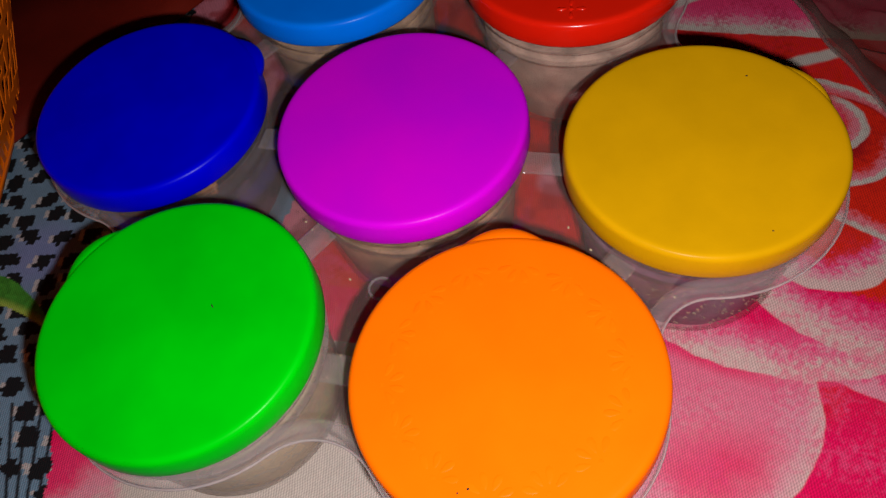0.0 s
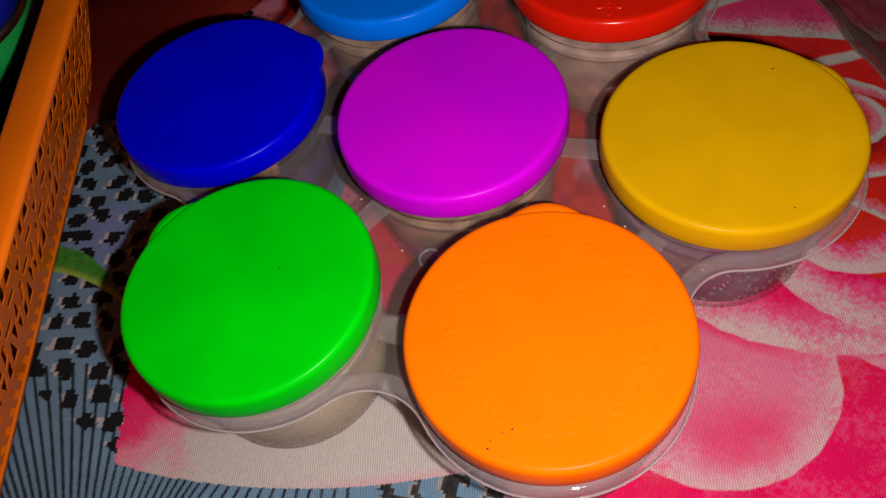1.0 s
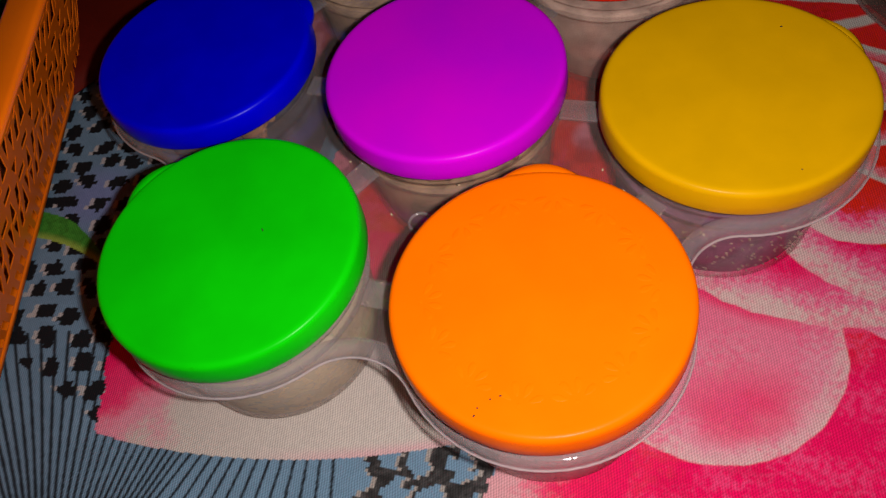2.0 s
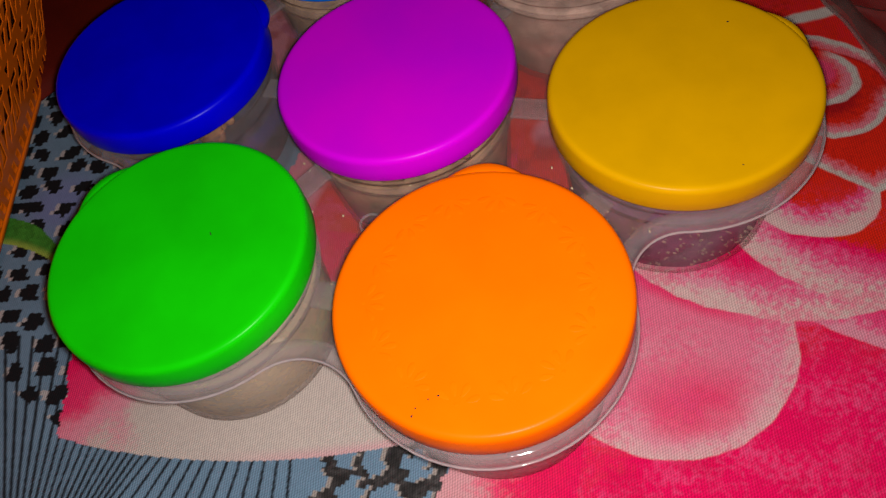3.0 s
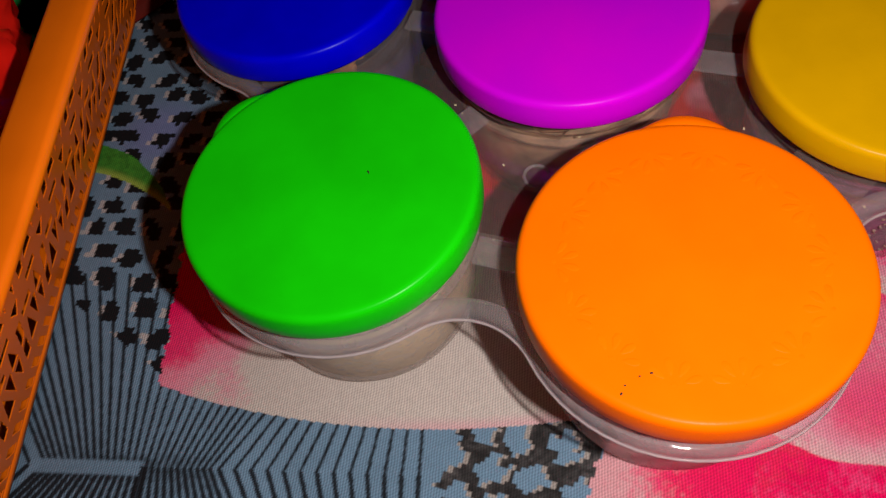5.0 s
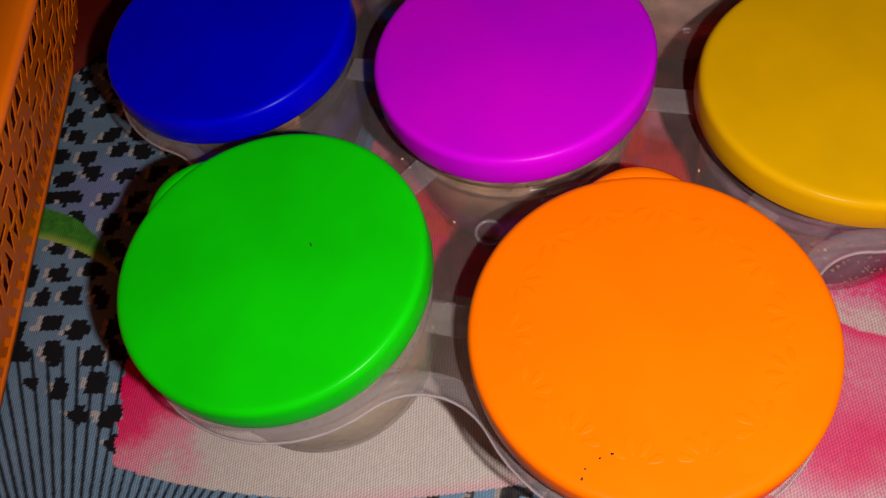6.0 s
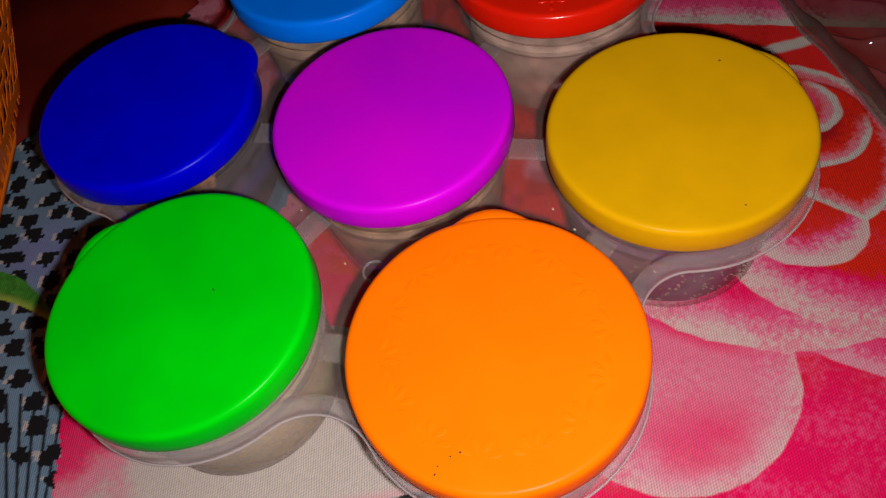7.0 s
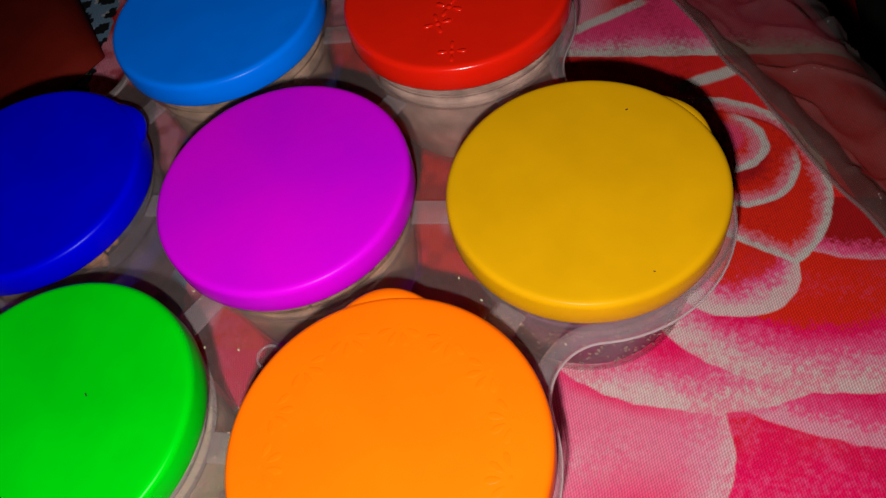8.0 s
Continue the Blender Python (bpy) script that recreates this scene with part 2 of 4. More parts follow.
def print_colours(x, y):
    """The colours of the printed cloth at places x, y in millimetres."""
    wob = (value_noise(x, y, 5.0, 11) - 0.5) * 1.6 + (value_noise(x, y, 2.2, 12) - 0.5) * 0.7
    soft = value_noise(x, y, 14, 13) * 0.70 + value_noise(x, y, 6, 14) * 0.30
    stipple = value_noise(x, y, 0.9, 41) * 0.6 + value_noise(x, y, 1.6, 42) * 0.4
    grain = value_noise(x, y, 1.5, 15)
    thread = value_noise(x + y * 0.6, y * 0.15 - x * 0.1, 0.8, 27)
    col = np.empty(x.shape + (3,))

    def mix(c, f):
        col[:] = col + (c - col) * np.clip(f, 0, 1)[..., None]

    def lay(mask, parts, depth=None, rough=1.0):
        """Fills a mask with a colour that runs through (depth, colour) steps from its edge inwards."""
        depth = mask if depth is None else depth
        depth = depth + ((soft - 0.5) * np.clip(depth * 0.6, 0, 6) + (stipple - 0.5) * np.clip(depth * 1.1, 0.8, 9) + (thread - 0.5) * 1.6) * rough
        c = np.empty(x.shape + (3,))
        c[:] = parts[0][1]
        for (d0, _), (d1, c1) in zip(parts, parts[1:]):
            c += (c1 - c) * smooth(d0, d1, depth)[..., None]
        f = smooth(-0.35, 0.35, mask)[..., None]
        col[:] = col + (c - col) * f

    def bowl(cx, cy, a, b):
        """Height above the lower half of an oval, negative outside it."""
        r = np.clip(1 - ((x - cx) / a) ** 2, 0, 1)
        h = (y - cy + b * np.sqrt(r)) / np.sqrt(1 + (b * (x - cx) / a / a) ** 2 / np.maximum(r, 0.08)) + wob * 0.6
        return np.where(np.abs(x - cx) < a, np.where(y < cy + b, h, -1.0), -1.0)

    def oval(cx, cy, a, b, turn=0.0):
        ct, st = math.cos(radians(turn)), math.sin(radians(turn))
        u, w = ((x - cx) * ct + (y - cy) * st) / a, (-(x - cx) * st + (y - cy) * ct) / b
        return (1 - np.sqrt(u * u + w * w)) * min(a, b) + wob * 0.5

    # ground of the flower: magenta, reddening towards the rose's heart
    col[:] = MAGENTA
    mix(PINK, (soft - 0.45) * 0.7 + (stipple - 0.5) * 0.9)
    mix(DEEP, 0.15 * smooth(0.6, 0.8, value_noise(x, y, 9, 18)))
    mix(SALMON, (1 - smooth(48, 100, x + (soft - 0.5) * 36 + (grain - 0.5) * 14)) * (0.75 + 0.25 * grain))
    mix(RED, smooth(-75, -20, y + (soft - 0.5) * 40) * (0.8 + 0.2 * grain))
    mix(PALE, smooth(0.58, 0.75, value_noise(x, y, 26, 16)) * smooth(120, 95, x) * smooth(-90, -60, y) * 0.85)
    # outer petals first, the heart last
    disc = oval(106.6, -63, 46, 46)
    lay(disc, [(0, BLUSH), (1.0, BLUSH * 0.6 + PALE * 0.4), (8, PALE), (19, PALE * 0.6 + PINK * 0.4), (36, PALE * 0.8 + BLUSH * 0.2)])
    mix(MAGENTA, 0.75 * smooth(26, 4, np.hypot((x - 122) * 0.75, y + 88)) * smooth(3, 10, disc) * (0.25 + soft))
    mix(PINK, 0.6 * smooth(30, 6, np.hypot((x - 98) * 0.6, y + 50)) * smooth(3, 10, disc))
    lay(bowl(210, -14, 84, 46), [(0, PALE), (4, PALE), (9, PINK), (17, MAGENTA)])
    p6 = bowl(140, -20, 55, 31)
    mix(MAGENTA, 0.8 * smooth(6, 0, -p6) * (p6 < 0) * (y < -36) * smooth(160, 110, x))
    lay(p6, [(0, BLUSH), (4, BLUSH), (9, PALE), (15, PINK), (22, MAGENTA)])
    lay(bowl(185, -4, 60, 37.5), [(0, BLUSH), (5, BLUSH), (11, PALE), (17, PINK), (23, MAGENTA), (28, RED)])
    lay(bowl(157, 5, 24, 19), [(0, BLUSH), (4, BLUSH), (8, PALE), (12, PINK), (17, RED)])
    lay(bowl(206, 26, 30, 14), [(0, PALE), (3, PINK), (8, DEEP)])
    heart = np.minimum(47.5 - np.hypot(x - 150, y - 46), (y - 9 - 0.5 * (180 - x)) * 0.894) + wob * 0.5
    lay(heart, [(0, WHITE), (1.6, WHITE), (4.0, PALE * 0.6 + RED * 0.4), (8.0, RED), (16, RED), (32, DEEP)], rough=0.6)
    low_band = (y - 120.5 + (x - 94) * 0.02) + wob * 0.5
    lay(np.where(x > 60, np.minimum(low_band, 139 + 0.55 * (x - 94) - y), -1.0), [(0, WHITE), (3, WHITE), (7, PALE), (13, PINK), (20, PINK * 0.6 + MAGENTA * 0.4)], low_band)
    # the two inner petals, pale along their free rims only
    for cx, cy, a, b, turn, aim, spread, pale_to in ((163, 59, 24, 24, 0, -50, 70, 3.2), (155, 68.5, 21, 17, -8, -12, 88, 3.4)):
        o = oval(cx, cy, a, b, turn)
        lay(o, [(0, DEEP), (1.5, RED), (8, RED), (16, DEEP)], rough=0.5)
        away = np.abs((np.degrees(np.arctan2(y - cy, x - cx)) - aim + 180) % 360 - 180)
        rim = smooth(spread, spread * 0.55, away) * smooth(-0.4, 0.4, o)
        mix(PALE, rim * smooth(pale_to + 5, pale_to, o + (stipple - 0.5) * 4) * 0.7)
        mix(WHITE, rim * smooth(pale_to, pale_to * 0.6, o + (stipple - 0.5) * 2))
    mix(PINK, 0.7 * smooth(3.5, 1.0, np.abs(oval(150, 70, 13, 9) + (stipple - 0.5) * 2)))
    for x0, y0, x1, y1, wide in ((140, 99, 168, 111, 4.0), (94, 138, 128, 158, 3.5)):
        ux, uy = x1 - x0, y1 - y0
        n = math.hypot(ux, uy)
        s = ((x - x0) * ux + (y - y0) * uy) / n / n
        d = np.abs(-(x - x0) * uy + (y - y0) * ux) / n + wob * 0.5
        mix(WHITE, smooth(wide, wide * 0.5, d) * smooth(-0.05, 0.05, s) * smooth(1.05, 0.9, s))
    mix(DEEP, 0.6 * smooth(0.48, 0.75, value_noise(x, y, 7, 44) * 0.8 + stipple * 0.2) * smooth(75, 55, x) * smooth(-118, -100, y))
    mottle = value_noise(x, y, 13, 29) * 0.45 + stipple * 0.55
    mix(PINK, 0.55 * smooth(0.46, 0.80, mottle) * (1 - smooth(-20, 20, y)))
    mix(DEEP * 0.7, 0.35 * smooth(0.50, 0.80, mottle) * smooth(0, 30, y))
    # the pale petal at the cloth's patterned corner
    low = -144 + 0.0017 * (x + 95) ** 2
    left = np.where(y < -86, -135 - 0.36 * (y + 86), -135 - 0.12 * (y + 86))
    left = np.where((y > -58) & (y < 45), -64 + (soft - 0.5) * 20, left)
    jag = np.floor(value_noise(x * 0, y, 3.0, 17) * 3) * 0.9
    pale = np.minimum(np.minimum(y - low + wob * 0.4, 40 - x), -60 - y)
    lay(pale, [(0, MAGENTA), (26, MAGENTA * 0.6 + PINK * 0.4), (46, PALE), (62, WHITE)], (x + 138) + (soft - 0.5) * 14 - (y + 118) * 0.35)
    mix(PALE, 0.5 * smooth(0, 1, pale) * smooth(6, 0, y - low) * smooth(-60, 0, x))
    # the blue ground with its inked pattern
    blue = ((x < left + jag) | (y < low + 0.5)) & (x < 38.5 + jag)
    base = np.empty(x.shape + (3,))
    base[:] = SKY
    base *= (0.88 + 0.24 * soft)[..., None]
    lilac = smooth(26, 6, np.hypot(x + 172, y + 38))
    base += (LILAC - base) * (0.5 * lilac)[..., None]
    col[blue] = base[blue]

    def ink(f, c=INK):
        f = np.clip(f, 0, 1) * blue
        col[:] = col + (c - col) * f[..., None]

    # stepped spots in staggered rows
    q = 2.1
    ct, st = math.cos(radians(12)), math.sin(radians(12))
    rx, ry = x * ct + y * st, -x * st + y * ct
    qx, qy = np.floor(rx / q) * q, np.floor(ry / q) * q
    spots = (y > -127 - (x + 150) * 0.35) & (x < -100)
    for shift, c in ((-2.2, WHITE), (0.0, INK)):
        px, py = qx - shift, qy
        row = np.floor(py / 11.8)
        pxs = px + (row % 2) * 6.6
        cell = np.floor(pxs / 13.6)
        r1 = np.sin(cell * 12.99 + row * 78.2) * 43758.5
        r2 = np.sin(cell * 39.3 + row * 11.1) * 24634.6
        r3 = np.sin(cell * 5.3 + row * 41.7) * 17634.6
        r1, r2, r3 = r1 - np.floor(r1), r2 - np.floor(r2), r3 - np.floor(r3)
        du = pxs - (cell + 0.5) * 13.6 - (r1 - 0.5) * 4
        dv = py - (row + 0.5) * 11.8 - (r2 - 0.5) * 4
        wide, high = 3.1 + 1.9 * r3, 5.0 - 1.3 * r3
        du = du + dv * (0.55 - 0.9 * r1)
        edge = (value_noise(px, py, 3.4, 19) - 0.5) * 0.42
        inside = np.minimum(np.maximum(np.abs(du) / wide, np.abs(dv) / (high * 0.72)), np.maximum(np.abs(du) / (wide * 0.62), np.abs(dv) / high)) + edge < 1
        ink(inside * spots * (0.7 * (np.abs(dv) < high * 0.6) if shift else 1.0), c)
    # fan of lines, mirrored about a slanting axis
    ca, sa = math.cos(radians(14)), math.sin(radians(14))
    u, w = (x + 107) * ca + (y + 171) * sa, np.abs(-(x + 107) * sa + (y + 171) * ca)
    feet = [-34 + 2.3 * k for k in range(27)] + [29 + 5.6 * k for k in range(13)] + [-40 - 5.6 * k for k in range(8)]
    zone = blue & (x < -8) & (w < 74) & ~((y > -97) & (x > -200))
    near = np.full(x.shape, 99.0)
    for f in feet:
        slope = 0.0235 * f if f <= 28 else 0.66 * max(0.0, (95 - f) / 67)
        slope = max(slope, -0.8) if f > -38 else -0.8 - (f + 38) * -0.012
        near = np.minimum(near, np.abs(u - f - slope * w) / math.sqrt(1 + slope * slope))
    below = (-(x + 107) * sa + (y + 171) * ca) < 0
    thick = 0.56 + (value_noise(x, y, 1.1, 21) - 0.5) * 0.3 + 0.26 * below + 0.14 * smooth(10, -20, u)
    ink(smooth(thick + 0.28, thick - 0.28, near) * zone * 0.96)
    ink(0.7 * smooth(4.0, 0, np.abs(w - 2.0)) * zone * smooth(34, 8, np.abs(u)) * (0.1 + grain))
    ink(0.9 * smooth(2.6, 1.2, np.abs(u - 2.0)) * below * (w < 15) * zone)
    ink(0.8 * smooth(3.0, 1.8, np.abs(-(x + 107) * sa + (y + 171) * ca + 0.5)) * (u > -40) * (u < 1) * zone, SKY * 1.15)
    # dark mosaic between the fan and the flower
    mos = blue & (x > -9 + jag * 1.5 + np.floor((y + 150) / 9) % 2 * 4) & (x < 40)
    ink(mos * 1.0, CHAR[None, None, :] * (0.35 + 1.6 * value_noise(x, y, 1.2, 35) * value_noise(x, y, 4.0, 36))[..., None])
    px, py = np.floor(x / 1.3) * 1.3, np.floor(y / 1.3) * 1.3
    for shift, c, sz in ((1.5, WHITE, 5.3), (0.0, SKY, 5.5)):
        row = np.floor((py + 2) / 12.0)
        pxs = px - shift + (row % 2) * 7.0
        cell = np.floor(pxs / 14.0)
        r1 = np.sin(cell * 7.7 + row * 31.2) * 9758.5
        r1 = r1 - np.floor(r1)
        du, dv = pxs - (cell + 0.5) * 14.0 - (r1 - 0.5) * 4, (py + 2) - (row + 0.5) * 12.0
        edge = (value_noise(px - shift, py, 2.6, 23) - 0.5) * 6.0
        ink(((np.abs(du) + np.abs(dv) * 0.9 + edge) < sz) * mos * (0.55 if shift else 1.0), c)
    # the flower pales towards the mosaic
    mix(PALE * 0.5 + WHITE * 0.5, 0.85 * (x > 38.5 + jag) * smooth(74, 40, x + (stipple - 0.5) * 26 + (soft - 0.5) * 22) * smooth(-112, -126, y))
    # a green leaf over the spots
    top, bot = -50 - 0.0104 * (x + 194) ** 2, -64 - 0.0055 * (x + 190) ** 2
    leaf = (x > -196) & (x < -143) & (y < top + wob * 0.4) & (y > bot)
    f = smooth(0, 4.5, y - bot)[..., None]
    lc = LIME + (LEAF * (0.7 + 0.6 * grain[..., None]) - LIME) * f
    col[leaf] = lc[leaf]
    # woven brightness change of single threads
    col *= (0.93 + 0.14 * value_noise(x, y, 0.8, 25))[..., None]
    return np.clip(col, 0, 1)


def axis_steps(lo, a, b, hi, fine, coarse):
    return np.concatenate([np.arange(lo, a, coarse), np.arange(a, b, fine), np.arange(b, hi + coarse / 2, coarse)])


def printed_sheet():
    xs = axis_steps(-0.78, -0.242, 0.25, 0.40, 0.00056, 0.02)
    ys = axis_steps(-0.66, -0.215, 0.185, 0.84, 0.00056, 0.02)
    X, Y = np.meshgrid(xs, ys)
    Z = bed_z(X, Y)
    nx, ny = len(xs), len(ys)
    idx = np.arange(nx * ny).reshape(ny, nx)
    quads = np.stack([idx[:-1, :-1], idx[:-1, 1:], idx[1:, 1:], idx[1:, :-1]], -1).reshape(-1, 4)
    me = bpy.data.meshes.new("bed_sheet")
    me.vertices.add(nx * ny)
    me.vertices.foreach_set("co", np.stack([X, Y, Z], -1).reshape(-1).astype(np.float32))
    me.loops.add(quads.size)
    me.loops.foreach_set("vertex_index", quads.reshape(-1).astype(np.int32))
    me.polygons.add(len(quads))
    me.polygons.foreach_set("loop_start", np.arange(0, quads.size, 4, dtype=np.int32))
    me.update(calc_edges=True)
    me.polygons.foreach_set("use_smooth", np.ones(len(quads), dtype=bool))
    colours = print_colours(X * 1000, Y * 1000).reshape(-1, 3)
    ca = me.color_attributes.new("print", "FLOAT_COLOR", "POINT")
    ca.data.foreach_set("color", np.concatenate([colours, np.ones((len(colours), 1))], 1).reshape(-1).astype(np.float32))
    m, nt, p = material("printed_cotton")
    at = nt.nodes.new("ShaderNodeAttribute")
    at.attribute_name = "print"
    co = nt.nodes.new("ShaderNodeTexCoord")
    # warp and weft threads
    hs = []
    for turn in (-12, 50):
        mp = nt.nodes.new("ShaderNodeMapping")
        mp.inputs["Rotation"].default_value = (0, 0, radians(turn))
        nt.links.new(co.outputs["Object"], mp.inputs["Vector"])
        w = add(nt, "ShaderNodeTexWave", Scale=340.0, Distortion=3.2, Detail=3.0)
        w.inputs["Detail Scale"].default_value = 0.6
        nt.links.new(mp.outputs[0], w.inputs["Vector"])
        hs.append(w)
    mul = nt.nodes.new("ShaderNodeMath")
    mul.operation = "MULTIPLY_ADD"
    mul.inputs[1].default_value = 0.6
    nt.links.new(hs[1].outputs["Fac"], mul.inputs[0])
    nt.links.new(hs[0].outputs["Fac"], mul.inputs[2])
    b = add(nt, "ShaderNodeBump", Strength=0.35, Distance=0.0003)
    nt.links.new(mul.outputs[0], b.inputs["Height"])
    mr = add(nt, "ShaderNodeMapRange")
    mr.inputs["From Max"].default_value = 1.6
    mr.inputs["To Min"].default_value, mr.inputs["To Max"].default_value = 0.68, 1.20
    nt.links.new(mul.outputs[0], mr.inputs["Value"])
    vm = nt.nodes.new("ShaderNodeVectorMath")
    vm.operation = "SCALE"
    nt.links.new(at.outputs["Color"], vm.inputs[0])
    nt.links.new(mr.outputs["Result"], vm.inputs["Scale"])
    nt.links.new(vm.outputs[0], p.inputs["Base Color"])
    nt.links.new(b.outputs["Normal"], p.inputs["Normal"])
    p.inputs["Roughness"].default_value = 0.9
    p.inputs["Specular IOR Level"].default_value = 0.15
    me.materials.append(m)
    ob = new("bed_sheet", me)
    return tagged(ob, label="cotton bed sheet printed with pink roses and blue inked patterns", category="bed sheet")


printed_sheet()


def mattress():
    # body set in from the sheet's fall, below it
    s = slab(0.9, 1.5, 0.40, 0.02)
    ob = new("mattress", mesh("mattress", *s, TICKING))
    turn = math.atan2(EDGE[1], EDGE[0])
    c = EDGE_AT - 0.47
    ob.matrix_basis = Matrix.Translation((EDGE[0] * c, EDGE[1] * c, -0.205 - 0.055)) @ pose(0, 0, 0, 0, 0, math.degrees(turn))
    return tagged(ob, label="thick bed mattress under a printed sheet", category="mattress")


mattress()

# ---- the seven-cup tray ----
PITCH = 0.10275
LID_R = 0.045
CUPS = [  # colour, centre x, y, height of the lid's top, direction of the thumb tab
    ("purple", 0.0005, -0.0017, 0.0649, -27),
    ("blue", -0.1033, 0.0018, 0.0615, 41),
    ("yellow", 0.1023, -0.0009, 0.0637, 42),
    ("green", -0.0510, -0.0881, 0.0664, 153),
    ("orange", 0.0521, -0.0897, 0.0665, 100),
    ("light_blue", -0.0509, 0.0875, 0.0645, 100),
    ("red", 0.0502, 0.0914, 0.0662, 60),
]
BAR_Z, RIM_Z = 0.0460, 0.0492
tray = empty("spice_tray", (0, 0, 0.001), "clear plastic tray of seven joined cups with coloured lids", "spice tray")


def cup_mesh(mat):
    outer = [(0.0, 0.0), (0.034, 0.0), (0.0365, 0.0008), (0.0378, 0.003), (0.0392, 0.020), (0.0402, 0.036), (0.0405, 0.0405), (0.0425, 0.0415), (0.0428, 0.0430), (0.0408, 0.0440), (0.0408, 0.0470), (0.0422, 0.0478), (0.0422, 0.0490), (0.0408, 0.0500), (0.0408, 0.0555)]
    lip = [(0.0404, 0.0560), (0.0398, 0.0555), (0.0398, 0.0540)]
    return mesh("cup", *lathe(outer + lip, 80), mat)


def lid_shape():
    prof = [(0.0, -0.0004), (0.020, -0.0003), (0.0410, -0.0001), (0.0424, 0.0), (0.0432, -0.0001), (0.0438, -0.0004), (0.0443, -0.0009), (0.0446, -0.0015), (0.0448, -0.0024), (0.0450, -0.0060), (0.0450, -0.0098), (0.0447, -0.0105), (0.0436, -0.0105), (0.0433, -0.0095), (0.0430, -0.0035), (0.0415, -0.0022), (0.0, -0.0022)]
    return lathe(prof, 112)


def tab_shape(reach):
    """A rounded thumb tongue that stands out from the lid's skirt."""
    half, n = radians(19), 18
    loop = []
    for k in range(n + 1):
        a = -half + 2 * half * k / n
        loop.append((a, LID_R - 0.001 + reach * (0.5 + 0.5 * math.cos(math.pi * a / half)) ** 0.6))
    verts, faces = [], []
    for k, (a, r) in enumerate(loop):
        for rr, z in ((LID_R - 0.0030, -0.0004), (r - 0.0008, -0.0009), (r, -0.0016), (r, -0.0036), (r - 0.0006, -0.0042), (LID_R - 0.0012, -0.0046)):
            verts.append((rr * math.cos(a), rr * math.sin(a), z))
    for k in range(n):
        for q in range(6):
            s = (q + 1) % 6
            faces.append((k * 6 + q, (k + 1) * 6 + q, (k + 1) * 6 + s, k * 6 + s))
    return verts, faces


def daisy_shape(x, y, size, petals, rise, turn):
    """A low-relief flower: rounded petals round a boss."""
    shapes = []
    for k in range(petals):
        a = turn + 2 * math.pi * k / petals
        verts, faces = [], []
        for ring, (f, z) in enumerate(((1.0, -0.0001), (0.8, rise * 0.8), (0.35, rise))):
            for j in range(10):
                b = 2 * math.pi * j / 10
                px, py = size * (0.62 + 0.36 * f * math.cos(b)), size * 0.155 * f * math.sin(b) * (1 + 0.4 * math.cos(b))
                verts.append((x + px * math.cos(a) - py * math.sin(a), y + px * math.sin(a) + py * math.cos(a), z))
        for ring in range(2):
            for j in range(10):
                i = (j + 1) % 10
                faces.append((ring * 10 + j, ring * 10 + i, ring * 10 + 10 + i, ring * 10 + 10 + j))
        faces.append(tuple(range(20, 30)))
        shapes.append((verts, faces))
    boss = lathe([(0.0, rise * 1.2), (size * 0.12, rise), (size * 0.2, -0.0001)], 12)
    shapes.append(moved(boss, Matrix.Translation((x, y, 0))))
    return join(*shapes)


CUP, CUP_MILKY = cup_mesh(CLEAR), cup_mesh(MILKY)
LID_SHAPE = lid_shape()
lids = {}
for colour, cx, cy, top, turn in CUPS:
    part("cup", CUP_MILKY if colour in ("orange", "green") else CUP, tray, at=Matrix.Translation((cx, cy, (top - 0.0660))))
    shape = LID_SHAPE
    plain = colour.replace("_", " ")
    lid = part("lid", mesh("lid", *shape, LID[colour]), tray, "round %s plastic lid pressed on its cup" % plain, Matrix.Translation((cx, cy, top - 0.001)))
    reach = 0.6 if colour == "yellow" else 0.85
    if colour != "purple":
        part("tab", mesh("tab", *tab_shape(0.0050 * reach), LID[colour]), lid, at=pose(0, 0, 0, 0, 0, turn))
    if colour in ("orange", "red"):
        ring_r, count, size, petals, rise, first = (0.0350, 14, 0.0078, 9, 0.00004, -88) if colour == "orange" else (0.0, 0, 0.0058, 4, 0.0004, 0)
        flower = mesh("embossed_flower", *daisy_shape(0, 0, size, petals, rise, 0), LID[colour])
        for k in range(count):
            a = first + k * 360 / count
            part("embossed_flower", flower, lid, at=pose(ring_r * math.cos(radians(a)), ring_r * math.sin(radians(a)), -0.0002, 0, 0, a))
        if colour == "red":
            for fx, fy, turn in ((0.0031, -0.0352, -85), (-0.0009, -0.0110, 70), (-0.0041, -0.0201, 20)):
                part("embossed_flower", flower, lid, at=pose(fx, fy, -0.0002, 0, 0, turn))
    lids[colour] = lid


def bars():
    """Flat straps that tie each cup to its neighbours."""
    me = mesh("strap", *slab(0.0165, 0.0096, 0.0014, 0.0005), RIMMED, smooth=False)
    pts = [(c[1], c[2]) for c in CUPS]
    for i in range(7):
        for j in range(i + 1, 7):
            dx, dy = pts[j][0] - pts[i][0], pts[j][1] - pts[i][1]
            if math.hypot(dx, dy) < PITCH * 1.2:
                mx, my = (pts[i][0] + pts[j][0]) / 2, (pts[i][1] + pts[j][1]) / 2
                part("strap", me, tray, at=pose(mx, my, BAR_Z - 0.001, 0, 0, math.degrees(math.atan2(dy, dx))))


bars()


